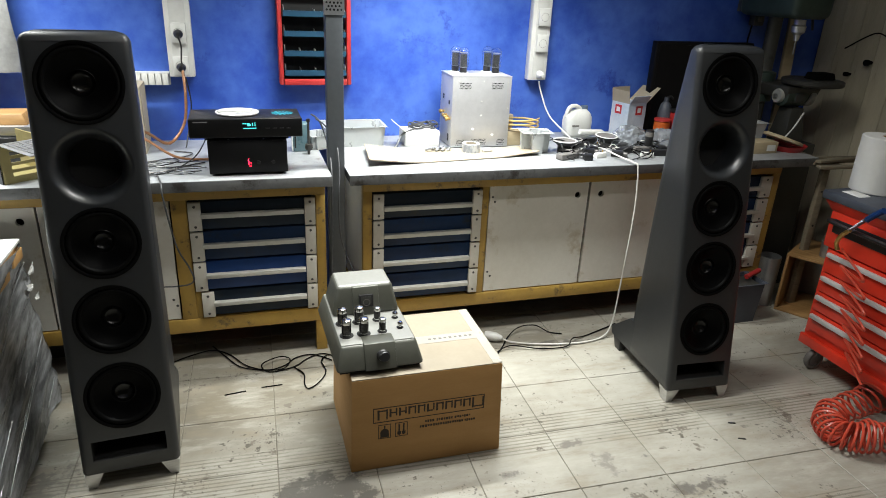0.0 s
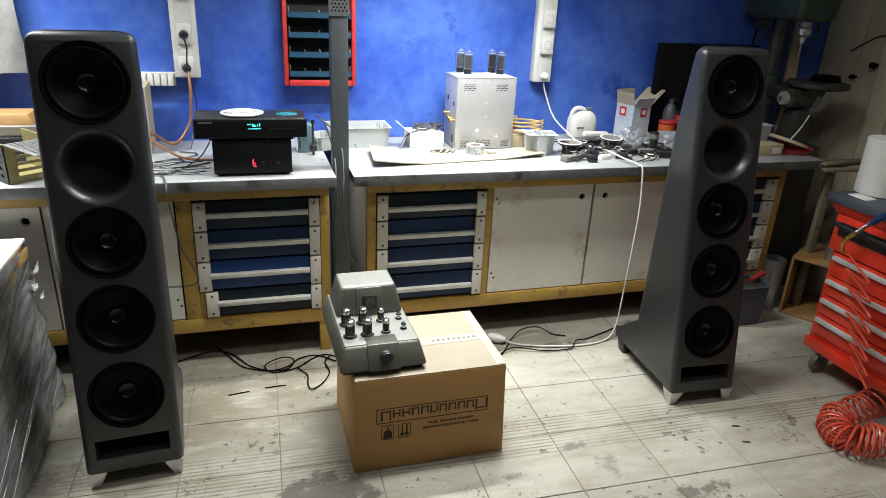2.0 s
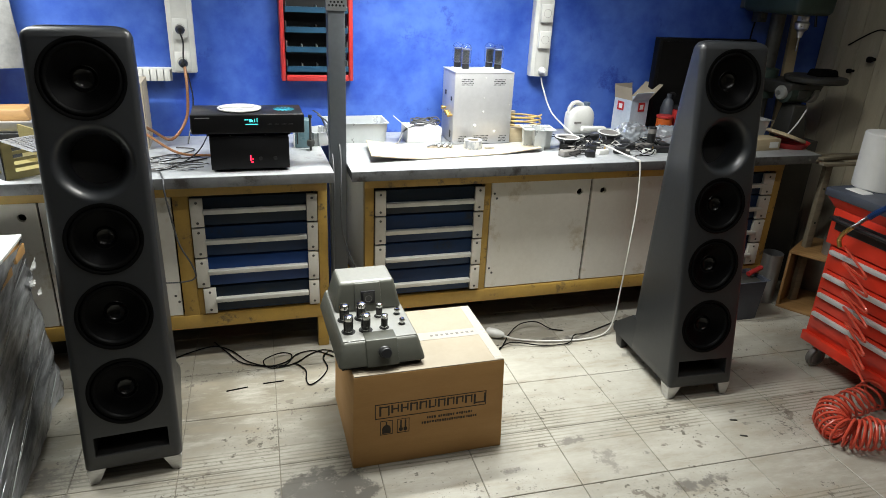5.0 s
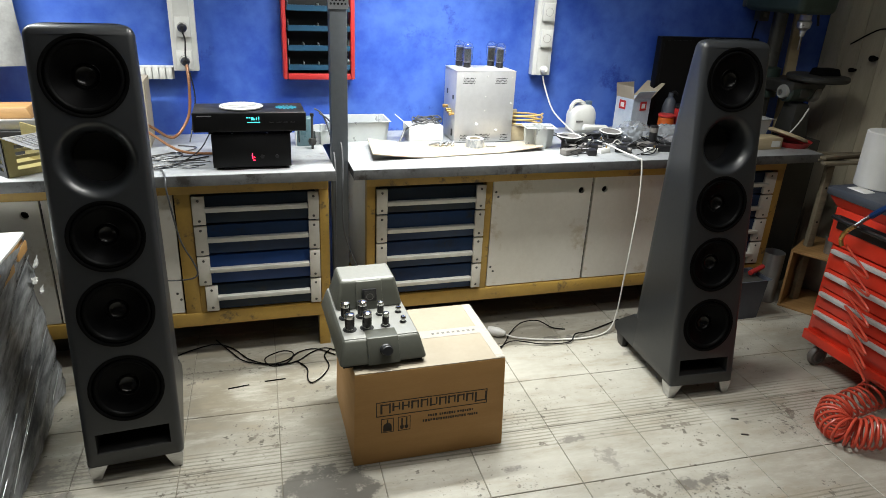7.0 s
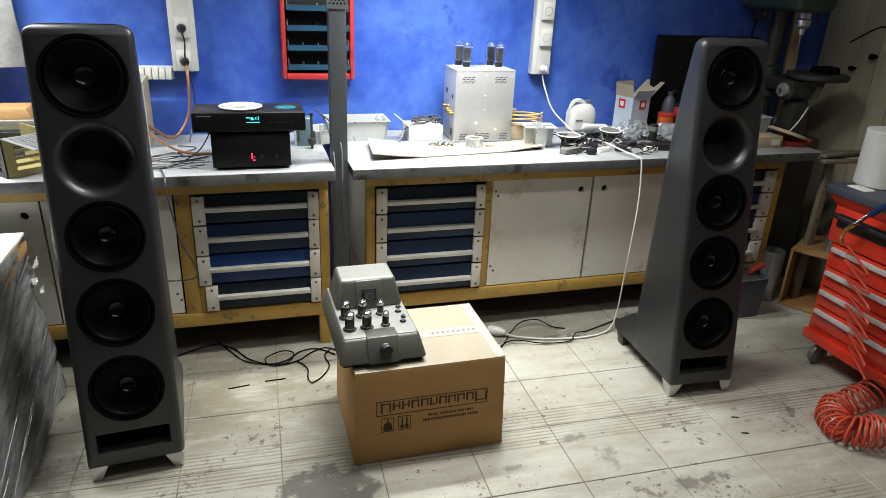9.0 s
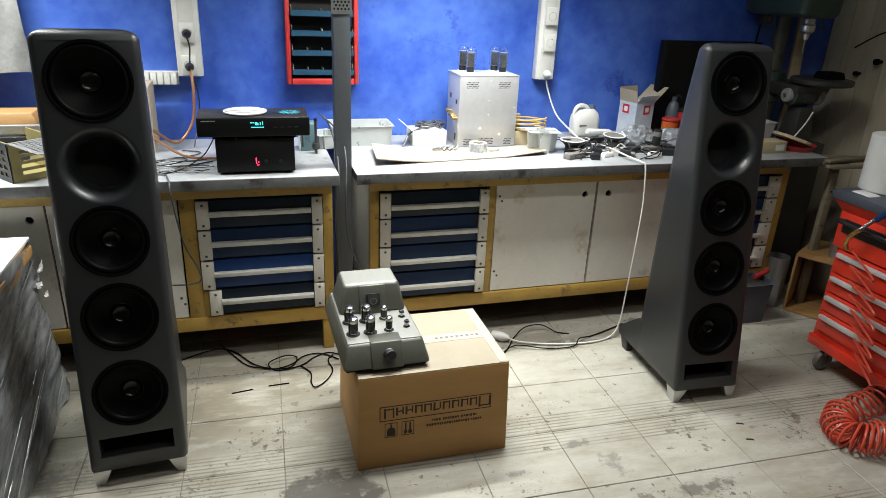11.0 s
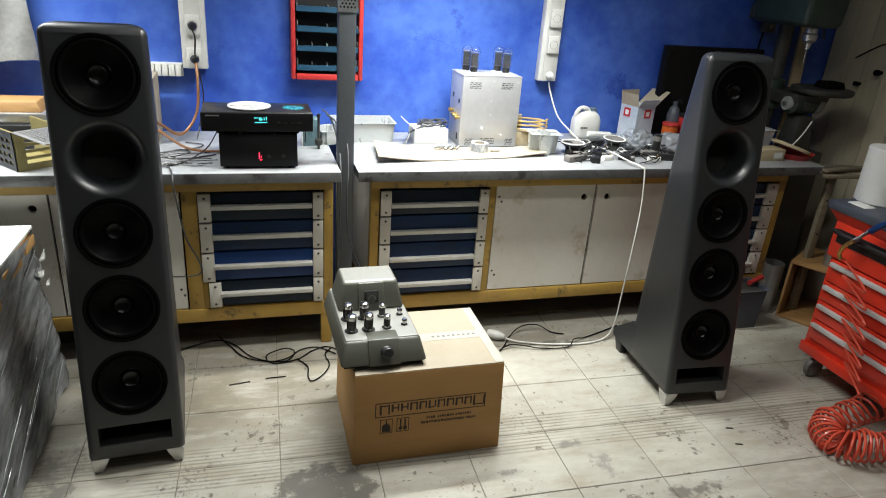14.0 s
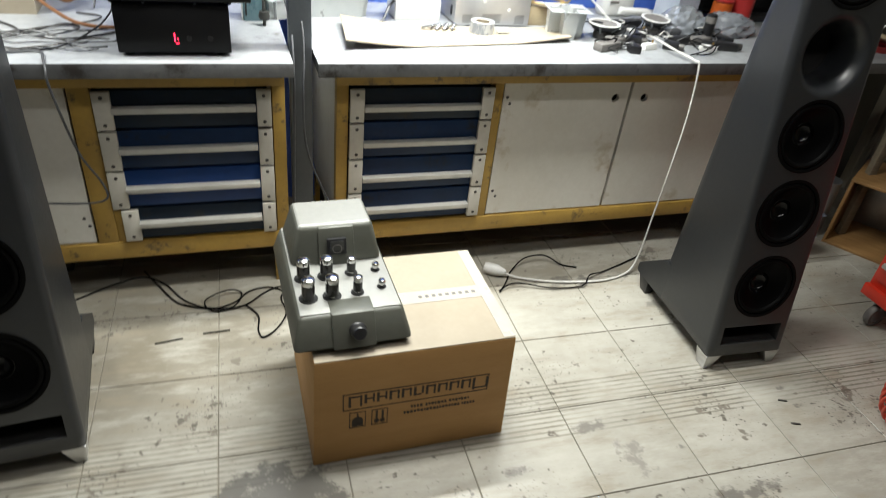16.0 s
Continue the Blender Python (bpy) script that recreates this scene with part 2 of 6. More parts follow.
M = dict(
    blue_wall=mat("blue_wall", (0.022, 0.066, 0.36), (0.060, 0.135, 0.48), 0.42, scale=2.6, fine=17, bump=0.14, spread=0.30,
                  dirt=(0.014, 0.040, 0.27), dirt_at=0.59, dirt_scale=4.0),
    room_wall=mat("room_wall", (0.45, 0.44, 0.40), (0.36, 0.35, 0.31), 0.8, scale=2),
    ceiling=mat("ceiling_paint", (0.60, 0.60, 0.57), None, 0.85, scale=2),
    # large dark plank patches also stand in for the dim corner's shade
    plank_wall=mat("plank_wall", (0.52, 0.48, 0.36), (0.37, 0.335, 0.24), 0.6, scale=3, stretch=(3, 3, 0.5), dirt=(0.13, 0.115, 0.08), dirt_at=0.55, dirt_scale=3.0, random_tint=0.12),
    grout=mat("grout", (0.24, 0.22, 0.175), (0.12, 0.107, 0.085), 0.9, scale=8, bump=0.3),
    worktop=mat("worktop_zinc", (0.37, 0.38, 0.39), (0.245, 0.255, 0.265), 0.42, 0.15, scale=5, fine=40, bump=0.08, dirt=(0.14, 0.13, 0.12), dirt_at=0.60, dirt_scale=7),
    worktop_edge=mat("worktop_edge", (0.15, 0.153, 0.155), (0.075, 0.077, 0.08), 0.5, 0.3, scale=7, fine=50, bump=0.1, dirt=(0.035, 0.03, 0.028), dirt_at=0.53, dirt_scale=8),
    yellow=mat("yellow_paint", (0.46, 0.29, 0.055), (0.34, 0.21, 0.05), 0.5, scale=7, dirt=(0.10, 0.07, 0.035), dirt_at=0.57, dirt_scale=12),
    door_white=mat("door_laminate", (0.70, 0.68, 0.62), (0.60, 0.575, 0.51), 0.45, scale=3, bump=0.05, dirt=(0.47, 0.41, 0.30), dirt_at=0.57, dirt_scale=4.5),
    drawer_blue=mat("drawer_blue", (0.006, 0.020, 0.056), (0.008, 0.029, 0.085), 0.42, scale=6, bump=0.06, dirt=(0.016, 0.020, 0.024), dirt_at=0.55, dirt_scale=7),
    # copy of drawer_blue: grime, and the worktop overhang's shade put into the colour
    drawer_dirty_shaded=mat("drawer_dirty_shaded", (0.006, 0.014, 0.024), (0.007, 0.020, 0.045), 0.45, scale=6, bump=0.06, dirt=(0.020, 0.023, 0.022), dirt_at=0.54, dirt_scale=6),
    drawer_blue_bright=mat("drawer_blue_bright", (0.008, 0.042, 0.17), (0.009, 0.034, 0.12), 0.4, scale=6, dirt=(0.25, 0.27, 0.30), dirt_at=0.70, dirt_scale=16),
    grip_white=mat("grip_aluminium", (0.60, 0.59, 0.55), (0.46, 0.45, 0.41), 0.45, 0.2, scale=9, dirt=(0.16, 0.14, 0.11), dirt_at=0.68, dirt_scale=14),
    plate_white=mat("plate_white", (0.60, 0.58, 0.52), (0.50, 0.48, 0.42), 0.5, scale=9, dirt=(0.20, 0.17, 0.12), dirt_at=0.66, dirt_scale=12),
    screw=mat("screw_steel", (0.12, 0.115, 0.11), None, 0.45, 0.8, scale=40),
    dark=mat("dark_void", (0.006, 0.006, 0.006), None, 0.8, bump=0),
    # near-black tone of the boards and timber below the worktops
    under=mat("underbench_dark", (0.03, 0.028, 0.026), (0.015, 0.014, 0.013), 0.8),
    post=mat("post_grey_paint", (0.085, 0.095, 0.105), (0.065, 0.072, 0.08), 0.5, 0.2, scale=8),
    galv=mat("galvanised_steel", (0.40, 0.41, 0.42), (0.30, 0.31, 0.32), 0.35, 0.85, scale=14),
    cabinet=mat("speaker_grey", (0.0165, 0.0182, 0.0205), (0.0135, 0.015, 0.017), 0.40, 0.0, scale=60, fine=500, bump=0.05, rvar=0.04, coat=0.05),
    cone=mat("driver_cone", (0.0022, 0.0022, 0.0024), (0.003, 0.003, 0.0032), 0.34, scale=30, bump=0.03, rvar=0.05),
    cap=mat("dust_cap_gloss", (0.0025, 0.0025, 0.0027), (0.0035, 0.0035, 0.0037), 0.18, scale=30, bump=0, rvar=0.03),
    driver_rubber=mat("driver_rubber", (0.0025, 0.0025, 0.0026), (0.0035, 0.0035, 0.0036), 0.45, scale=30),
    rubber=mat("rubber_black", (0.006, 0.006, 0.006), None, 0.6, scale=30),
    alu=mat("brushed_aluminium", (0.62, 0.62, 0.62), (0.5, 0.5, 0.5), 0.32, 0.9, scale=20, stretch=(1, 1, 8)),
    card=mat("cardboard", (0.40, 0.222, 0.075), (0.335, 0.182, 0.060), 0.75, scale=4, fine=70, bump=0.06, stretch=(1, 1, 4)),
    card_pale=mat("cardboard_pale", (0.33, 0.285, 0.215), (0.285, 0.243, 0.18), 0.7, scale=5, fine=60, bump=0.05),
    tape=mat("packing_tape", (0.42, 0.395, 0.345), (0.36, 0.335, 0.29), 0.3, scale=12, bump=0.1),
    ink=mat("dark_ink", (0.035, 0.022, 0.012), None, 0.7, scale=80, bump=0),
    ink_grey=mat("grey_ink", (0.17, 0.16, 0.15), None, 0.6, scale=80, bump=0),
    preamp=mat("preamp_grey", (0.092, 0.094, 0.078), (0.080, 0.082, 0.068), 0.38, 0.15, scale=50, fine=400, bump=0.06, rvar=0.04),
    # preamp grey again, made paler for tops that catch the lamps
    preamp_lit_top=mat("preamp_lit_top", (0.27, 0.27, 0.25), (0.245, 0.245, 0.228), 0.38, 0.2, scale=50, fine=400, bump=0.06, rvar=0.04),
    chrome=mat("chrome", (0.75, 0.75, 0.74), None, 0.12, 1.0, scale=30, bump=0),
    valve_dark=mat("valve_getter", (0.09, 0.09, 0.09), (0.16, 0.16, 0.16), 0.35, 0.1, scale=40, bump=0),
    valve_black=mat("valve_dark_glass", (0.010, 0.010, 0.010), (0.020, 0.019, 0.018), 0.15, 0.0, scale=50, bump=0),
    black=mat("black_plastic", (0.010, 0.010, 0.011), (0.014, 0.014, 0.015), 0.38, scale=30, bump=0.04),
    amp_black=mat("amp_black", (0.0035, 0.0035, 0.004), (0.005, 0.005, 0.0055), 0.42, scale=30, bump=0.02),
    cable_grey=mat("cable_grey", (0.060, 0.062, 0.066), (0.04, 0.041, 0.044), 0.5, scale=30),
    teal_box=mat("teal_box", (0.07, 0.13, 0.15), (0.10, 0.16, 0.18), 0.3, scale=20),
    tape_print=mat("tape_print", (0.24, 0.26, 0.29), (0.46, 0.47, 0.48), 0.4, scale=70, spread=0.12, stretch=(1, 1, 0.4), bump=0.02),
    white_plastic=mat("white_plastic", (0.60, 0.60, 0.58), (0.52, 0.52, 0.50), 0.4, scale=8, bump=0.03),
    white_dirty=mat("white_trunking", (0.68, 0.68, 0.66), (0.58, 0.58, 0.55), 0.4, scale=5, dirt=(0.36, 0.34, 0.30), dirt_at=0.70, bump=0.03),
    white_cable=mat("white_cable", (0.62, 0.61, 0.58), (0.5, 0.49, 0.46), 0.5, scale=20),
    red_plastic=mat("red_plastic", (0.42, 0.030, 0.028), (0.33, 0.022, 0.022), 0.4, scale=10, bump=0.04),
    teal_tray=mat("teal_tray", (0.013, 0.055, 0.10), (0.010, 0.042, 0.08), 0.4, scale=14),
    red_paint=mat("cart_red", (0.74, 0.045, 0.020), (0.64, 0.036, 0.016), 0.32, scale=6, bump=0.03, dirt=(0.20, 0.02, 0.012), dirt_at=0.68, coat=0.2),
    handle_grey=mat("handle_grey", (0.56, 0.56, 0.55), (0.46, 0.46, 0.45), 0.4, 0.1, scale=16),
    cart_top=mat("cart_tray_grey", (0.06, 0.07, 0.09), (0.045, 0.05, 0.065), 0.5, scale=10, dirt=(0.2, 0.2, 0.2), dirt_at=0.68),
    hose_red=mat("hose_red", (0.58, 0.075, 0.040), (0.46, 0.055, 0.030), 0.35, scale=30, bump=0.02, coat=0.15),
    psu=mat("amplifier_silver", (0.52, 0.52, 0.53), (0.46, 0.46, 0.47), 0.36, 0.55, scale=30, fine=300, bump=0.04, rvar=0.04),
    brass=mat("brass", (0.55, 0.36, 0.12), None, 0.3, 0.9, scale=30),
    wood=mat("wood_tan", (0.30, 0.17, 0.065), (0.21, 0.115, 0.04), 0.55, scale=8, stretch=(1, 6, 6), bump=0.1),
    wood_pale=mat("wood_pale", (0.44, 0.36, 0.23), (0.35, 0.28, 0.17), 0.6, scale=8, stretch=(1, 6, 6), bump=0.1),
    copper_cable=mat("copper_cable", (0.20, 0.085, 0.035), (0.26, 0.125, 0.06), 0.35, 0.3, scale=40),
    gold=mat("chassis_gold", (0.34, 0.29, 0.13), (0.28, 0.235, 0.10), 0.4, 0.5, scale=20),
    steel_dark=mat("dark_machine", (0.034, 0.035, 0.033), (0.055, 0.054, 0.048), 0.5, 0.3, scale=10),
    column_steel=mat("column_steel", (0.075, 0.075, 0.070), (0.045, 0.045, 0.042), 0.4, 0.4, scale=9, dirt=(0.03, 0.028, 0.024), dirt_at=0.58),
    wheel_grey=mat("wheel_grey", (0.34, 0.35, 0.33), (0.25, 0.26, 0.245), 0.5, scale=14),
    machine_green=mat("machine_green", (0.030, 0.052, 0.042), (0.018, 0.030, 0.025), 0.45, scale=10),
    # pale streaks in the wrap's dirt layer imitate gloss on the film
    wrap=mat("stretch_wrap", (0.44, 0.45, 0.46), (0.16, 0.165, 0.17), 0.20, scale=2.0, fine=8, bump=0.9, spread=0.30, stretch=(1.0, 1.2, 7.0), rot=(16, 0, 0), dirt=(0.46, 0.47, 0.48), dirt_at=0.60, dirt_scale=1.7, coat=0.3),
    orange=mat("orange_plastic", (0.50, 0.10, 0.015), None, 0.4),
    film=mat("clear_film", (0.46, 0.49, 0.53), (0.30, 0.33, 0.37), 0.15, scale=10, bump=0.1),
    film_glint=mat("film_crease", (0.28, 0.29, 0.30), (0.18, 0.185, 0.19), 0.2, scale=14, bump=0.2, coat=0.3),
    paper=mat("paper_white", (0.64, 0.64, 0.62), (0.58, 0.58, 0.56), 0.85, scale=12, bump=0.15),
    bag=mat("plastic_bag_grey", (0.25, 0.25, 0.245), (0.13, 0.13, 0.13), 0.25, scale=7, bump=0.5),
    horn_paint=mat("horn_paint", (0.019, 0.021, 0.0235), (0.0155, 0.0172, 0.0195), 0.34, scale=60, fine=500, bump=0.04, rvar=0.03, coat=0.12),
    wood_grey=mat("wood_grey", (0.21, 0.18, 0.125), (0.13, 0.11, 0.075), 0.65, scale=8, stretch=(1, 6, 6), bump=0.15),
    box_blue=mat("printed_box_blue", (0.36, 0.42, 0.51), (0.50, 0.54, 0.60), 0.5, scale=9, spread=0.3, bump=0.02),
    cap_blue=mat("cap_blue", (0.10, 0.14, 0.20), None, 0.4, scale=20),
    label_red=mat("label_red", (0.50, 0.02, 0.02), None, 0.45, bump=0),
    yellow_hose=mat("yellow_hose", (0.50, 0.35, 0.13), None, 0.4),
    glass=glass("clear_glass"),
    frost=mat("frosted_plastic", (0.55, 0.57, 0.56), (0.48, 0.50, 0.50), 0.3, scale=12, bump=0.03),
    led_red=mat("red_digit", (0.3, 0.0, 0.0), None, 0.4, bump=0, emit=(1.0, 0.02, 0.06), power=5.0),
    led_cyan=mat("cyan_digit", (0.0, 0.2, 0.2), None, 0.4, bump=0, emit=(0.1, 0.9, 0.85), power=1.3),
    cyan_print=mat("cyan_foil", (0.03, 0.30, 0.42), (0.05, 0.4, 0.5), 0.3, bump=0),
)
for key, level in (("drawer_blue", 0.3), ("drawer_dirty_shaded", 0.3), ("drawer_blue_bright", 0.3), ("cone", 0.035), ("driver_rubber", 0.04), ("cap", 0.28), ("amp_black", 0.2), ("rubber", 0.02), ("cabinet", 0.6)):
    M[key].node_tree.nodes["Principled BSDF"].inputs["Specular IOR Level"].default_value = level
for key, level in (("frost", 0.35), ("film", 0.55)):
    M[key].node_tree.nodes["Principled BSDF"].inputs["Transmission Weight"].default_value = level


PX, PY, TILE_X, TILE_TURN = 0.355, 0.333, 1.565, -1.65
TILE_SLOPE = -math.tan(radians(TILE_TURN))
TILE_Y = 2.213 + TILE_SLOPE * TILE_X


def tile_material():
    """Cream glazed tiles: blotchy glaze, dark scuffs, and a band of ribbed scratches across two rows."""
    m = mat("floor_tile", (0.385, 0.37, 0.322), (0.30, 0.284, 0.24), 0.34, scale=2.6, fine=26, bump=0.05, spread=0.45,
            dirt=(0.13, 0.115, 0.09), dirt_at=0.67, dirt_scale=6.5, random_tint=0.05)
    nt = m.node_tree
    N, L = nt.nodes, nt.links
    b = N["Principled BSDF"]
    source = b.inputs["Base Color"].links[0].from_socket
    for n in N:
        if n.type == "MAPPING":
            g = N.new("ShaderNodeNewGeometry")
            L.new(g.outputs["Position"], n.inputs["Vector"])
            place = g.outputs["Position"]

    def math_node(op, a, v=None, c=None):
        n = N.new("ShaderNodeMath")
        n.operation = op
        for k, x in enumerate((a, v, c)):
            if x is None:
                continue
            if isinstance(x, (int, float)):
                n.inputs[k].default_value = x
            else:
                L.new(x, n.inputs[k])
        return n.outputs[0]

    sep = N.new("ShaderNodeSeparateXYZ")
    L.new(place, sep.inputs[0])
    # the tiling stands slightly askew to the benches
    askew = math_node("MULTIPLY_ADD", sep.outputs[0], TILE_SLOPE, sep.outputs[1])
    # ribs along x, in a band of worn anti-slip grooves
    stripe = math_node("GREATER_THAN", math_node("FRACT", math_node("MULTIPLY", askew, 52.0)), 0.62)
    band = math_node("ADD", math_node("LESS_THAN", math_node("ABSOLUTE", math_node("SUBTRACT", askew, TILE_Y)), 0.118), math_node("LESS_THAN", math_node("ABSOLUTE", math_node("SUBTRACT", askew, TILE_Y - 2 * PY)), 0.118))
    wear = N.new("ShaderNodeTexNoise")
    wear.inputs["Scale"].default_value = 3.2
    wear.inputs["Detail"].default_value = 5
    L.new(place, wear.inputs["Vector"])
    wr = N.new("ShaderNodeMapRange")
    wr.inputs["From Min"].default_value, wr.inputs["From Max"].default_value = 0.32, 0.52
    wr.inputs["To Max"].default_value = 0.9
    L.new(wear.outputs["Fac"], wr.inputs["Value"])
    fac = math_node("MULTIPLY", math_node("MULTIPLY", stripe, band), wr.outputs[0])
    mx = N.new("ShaderNodeMix")
    mx.data_type = "RGBA"
    L.new(source, mx.inputs["A"])
    mx.inputs["B"].default_value = (0.185, 0.170, 0.135, 1)
    L.new(fac, mx.inputs["Factor"])
    out = mx.outputs["Result"]
    # soft-edged dull grime plus painted shade under the benches and beside the left speaker
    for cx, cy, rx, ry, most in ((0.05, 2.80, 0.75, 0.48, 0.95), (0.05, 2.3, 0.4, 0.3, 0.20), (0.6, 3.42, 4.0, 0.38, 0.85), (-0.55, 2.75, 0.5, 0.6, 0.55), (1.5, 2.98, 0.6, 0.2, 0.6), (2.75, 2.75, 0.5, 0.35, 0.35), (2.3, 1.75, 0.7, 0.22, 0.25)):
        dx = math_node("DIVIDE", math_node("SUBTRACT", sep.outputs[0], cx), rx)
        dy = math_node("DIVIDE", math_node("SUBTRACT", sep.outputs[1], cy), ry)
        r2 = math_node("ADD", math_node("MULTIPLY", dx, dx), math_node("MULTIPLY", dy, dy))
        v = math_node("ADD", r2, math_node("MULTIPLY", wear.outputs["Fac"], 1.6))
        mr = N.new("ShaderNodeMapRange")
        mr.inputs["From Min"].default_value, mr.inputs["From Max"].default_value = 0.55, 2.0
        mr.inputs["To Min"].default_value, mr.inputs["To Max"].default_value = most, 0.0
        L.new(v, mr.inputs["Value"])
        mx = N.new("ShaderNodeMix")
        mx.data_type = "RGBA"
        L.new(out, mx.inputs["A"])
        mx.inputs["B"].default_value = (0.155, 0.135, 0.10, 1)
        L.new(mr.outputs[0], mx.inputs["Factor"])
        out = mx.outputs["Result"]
    # pale rubbed streaks left by mopping
    mopmap = N.new("ShaderNodeMapping")
    mopmap.inputs["Scale"].default_value = (2.0, 7.0, 1.0)
    mopmap.inputs["Rotation"].default_value = (0, 0, 0.35)
    L.new(place, mopmap.inputs["Vector"])
    mop = N.new("ShaderNodeTexNoise")
    mop.inputs["Scale"].default_value, mop.inputs["Detail"].default_value, mop.inputs["Roughness"].default_value = 1.6, 7.0, 0.7
    L.new(mopmap.outputs[0], mop.inputs["Vector"])
    for lo, hi, tone in ((0.50, 0.66, (0.44, 0.425, 0.375)), (0.47, 0.34, (0.24, 0.205, 0.15))):
        mr = N.new("ShaderNodeMapRange")
        mr.inputs["From Min"].default_value, mr.inputs["From Max"].default_value = lo, hi
        mr.inputs["To Max"].default_value = 0.6
        L.new(mop.outputs["Fac"], mr.inputs["Value"])
        mx = N.new("ShaderNodeMix")
        mx.data_type = "RGBA"
        L.new(out, mx.inputs["A"])
        mx.inputs["B"].default_value = (*tone, 1)
        L.new(mr.outputs[0], mx.inputs["Factor"])
        out = mx.outputs["Result"]
    # two large worn-through stains with ragged edges
    rag = N.new("ShaderNodeTexNoise")
    rag.inputs["Scale"].default_value, rag.inputs["Detail"].default_value, rag.inputs["Roughness"].default_value = 13.0, 8.0, 0.75
    L.new(place, rag.inputs["Vector"])
    for cx, cy, rx, ry, dark in ((0.29, 2.06, 0.20, 0.15, 0.085), (1.30, 2.13, 0.12, 0.045, 0.17), (1.60, 2.86, 0.34, 0.08, 0.12), (1.86, 2.66, 0.10, 0.05, 0.2), (-0.62, 2.30, 0.16, 0.30, 0.14), (1.70, 1.80, 0.26, 0.04, 0.18), (0.98, 2.02, 0.08, 0.03, 0.20), (1.62, 1.79, 0.20, 0.06, 0.15), (1.36, 1.98, 0.08, 0.12, 0.22), (2.12, 1.91, 0.045, 0.025, 0.12), (2.07, 2.06, 0.04, 0.018, 0.12), (1.54, 1.99, 0.05, 0.025, 0.16), (2.06, 2.145, 0.035, 0.018, 0.14)):
        dx = math_node("DIVIDE", math_node("SUBTRACT", sep.outputs[0], cx), rx)
        dy = math_node("DIVIDE", math_node("SUBTRACT", sep.outputs[1], cy), ry)
        r2 = math_node("ADD", math_node("MULTIPLY", dx, dx), math_node("MULTIPLY", dy, dy))
        v = math_node("ADD", math_node("MULTIPLY", r2, 0.22), rag.outputs["Fac"])
        mr = N.new("ShaderNodeMapRange")
        lo = 0.62 if dark < 0.09 else 0.48
        mr.inputs["From Min"].default_value, mr.inputs["From Max"].default_value = lo, lo + 0.08
        mr.inputs["To Min"].default_value, mr.inputs["To Max"].default_value = 0.85, 0.0
        L.new(v, mr.inputs["Value"])
        mx = N.new("ShaderNodeMix")
        mx.data_type = "RGBA"
        L.new(out, mx.inputs["A"])
        mx.inputs["B"].default_value = (dark, dark * 0.93, dark * 0.82, 1)
        L.new(mr.outputs[0], mx.inputs["Factor"])
        out = mx.outputs["Result"]
    # chips and specks of dark dirt, thicker where the floor is walked on
    for scale, at, shade in ((30.0, 0.665, 0.085), (70.0, 0.680, 0.075), (12.0, 0.660, 0.15), (18.0, 0.680, 0.10), (110.0, 0.675, 0.12)):
        sp = N.new("ShaderNodeTexNoise")
        sp.inputs["Scale"].default_value, sp.inputs["Detail"].default_value, sp.inputs["Roughness"].default_value = scale, 4.0, 0.6
        L.new(place, sp.inputs["Vector"])
        v = math_node("MULTIPLY_ADD", wear.outputs["Fac"], 0.42, math_node("SUBTRACT", sp.outputs["Fac"], 0.21))
        mr = N.new("ShaderNodeMapRange")
        mr.inputs["From Min"].default_value, mr.inputs["From Max"].default_value = at, at + 0.03
        mr.inputs["To Max"].default_value = 0.85
        L.new(v, mr.inputs["Value"])
        mx = N.new("ShaderNodeMix")
        mx.data_type = "RGBA"
        L.new(out, mx.inputs["A"])
        mx.inputs["B"].default_value = (shade, shade * 0.88, shade * 0.72, 1)
        L.new(mr.outputs[0], mx.inputs["Factor"])
        out = mx.outputs["Result"]
    L.new(out, b.inputs["Base Color"])
    return m


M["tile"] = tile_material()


# ---- mesh helpers ----
def box(bm, x0, x1, y0, y1, z0, z1, bevel=0.0, segs=2):
    v = [bm.verts.new((x, y, z)) for x in (x0, x1) for y in (y0, y1) for z in (z0, z1)]
    faces = [bm.faces.new([v[i] for i in q]) for q in ((0, 1, 3, 2), (4, 6, 7, 5), (0, 4, 5, 1), (2, 3, 7, 6), (0, 2, 6, 4), (1, 5, 7, 3))]
    if bevel:
        edges = list({e for f in faces for e in f.edges})
        bmesh.ops.bevel(bm, geom=edges, offset=bevel, segments=segs, affect="EDGES", profile=0.5, clamp_overlap=True)
    return bm


def cube(x0, x1, y0, y1, z0, z1, bevel=0.0, segs=2):
    return box(bmesh.new(), x0, x1, y0, y1, z0, z1, bevel, segs)


def taper(bm, low, high, bevel=0.0, segs=2):
    """A frustum between two rectangles (x0, x1, y0, y1, z)."""
    rings = [[bm.verts.new(p) for p in ((a, c, z), (b, c, z), (b, d, z), (a, d, z))] for a, b, c, d, z in (low, high)]
    faces = [bm.faces.new(rings[0][::-1]), bm.faces.new(rings[1])]
    faces += [bm.faces.new((rings[0][i], rings[0][(i + 1) % 4], rings[1][(i + 1) % 4], rings[1][i])) for i in range(4)]
    if bevel:
        bmesh.ops.bevel(bm, geom=list({e for f in faces for e in f.edges}), offset=bevel, segments=segs, affect="EDGES", profile=0.5, clamp_overlap=True)
    return bm


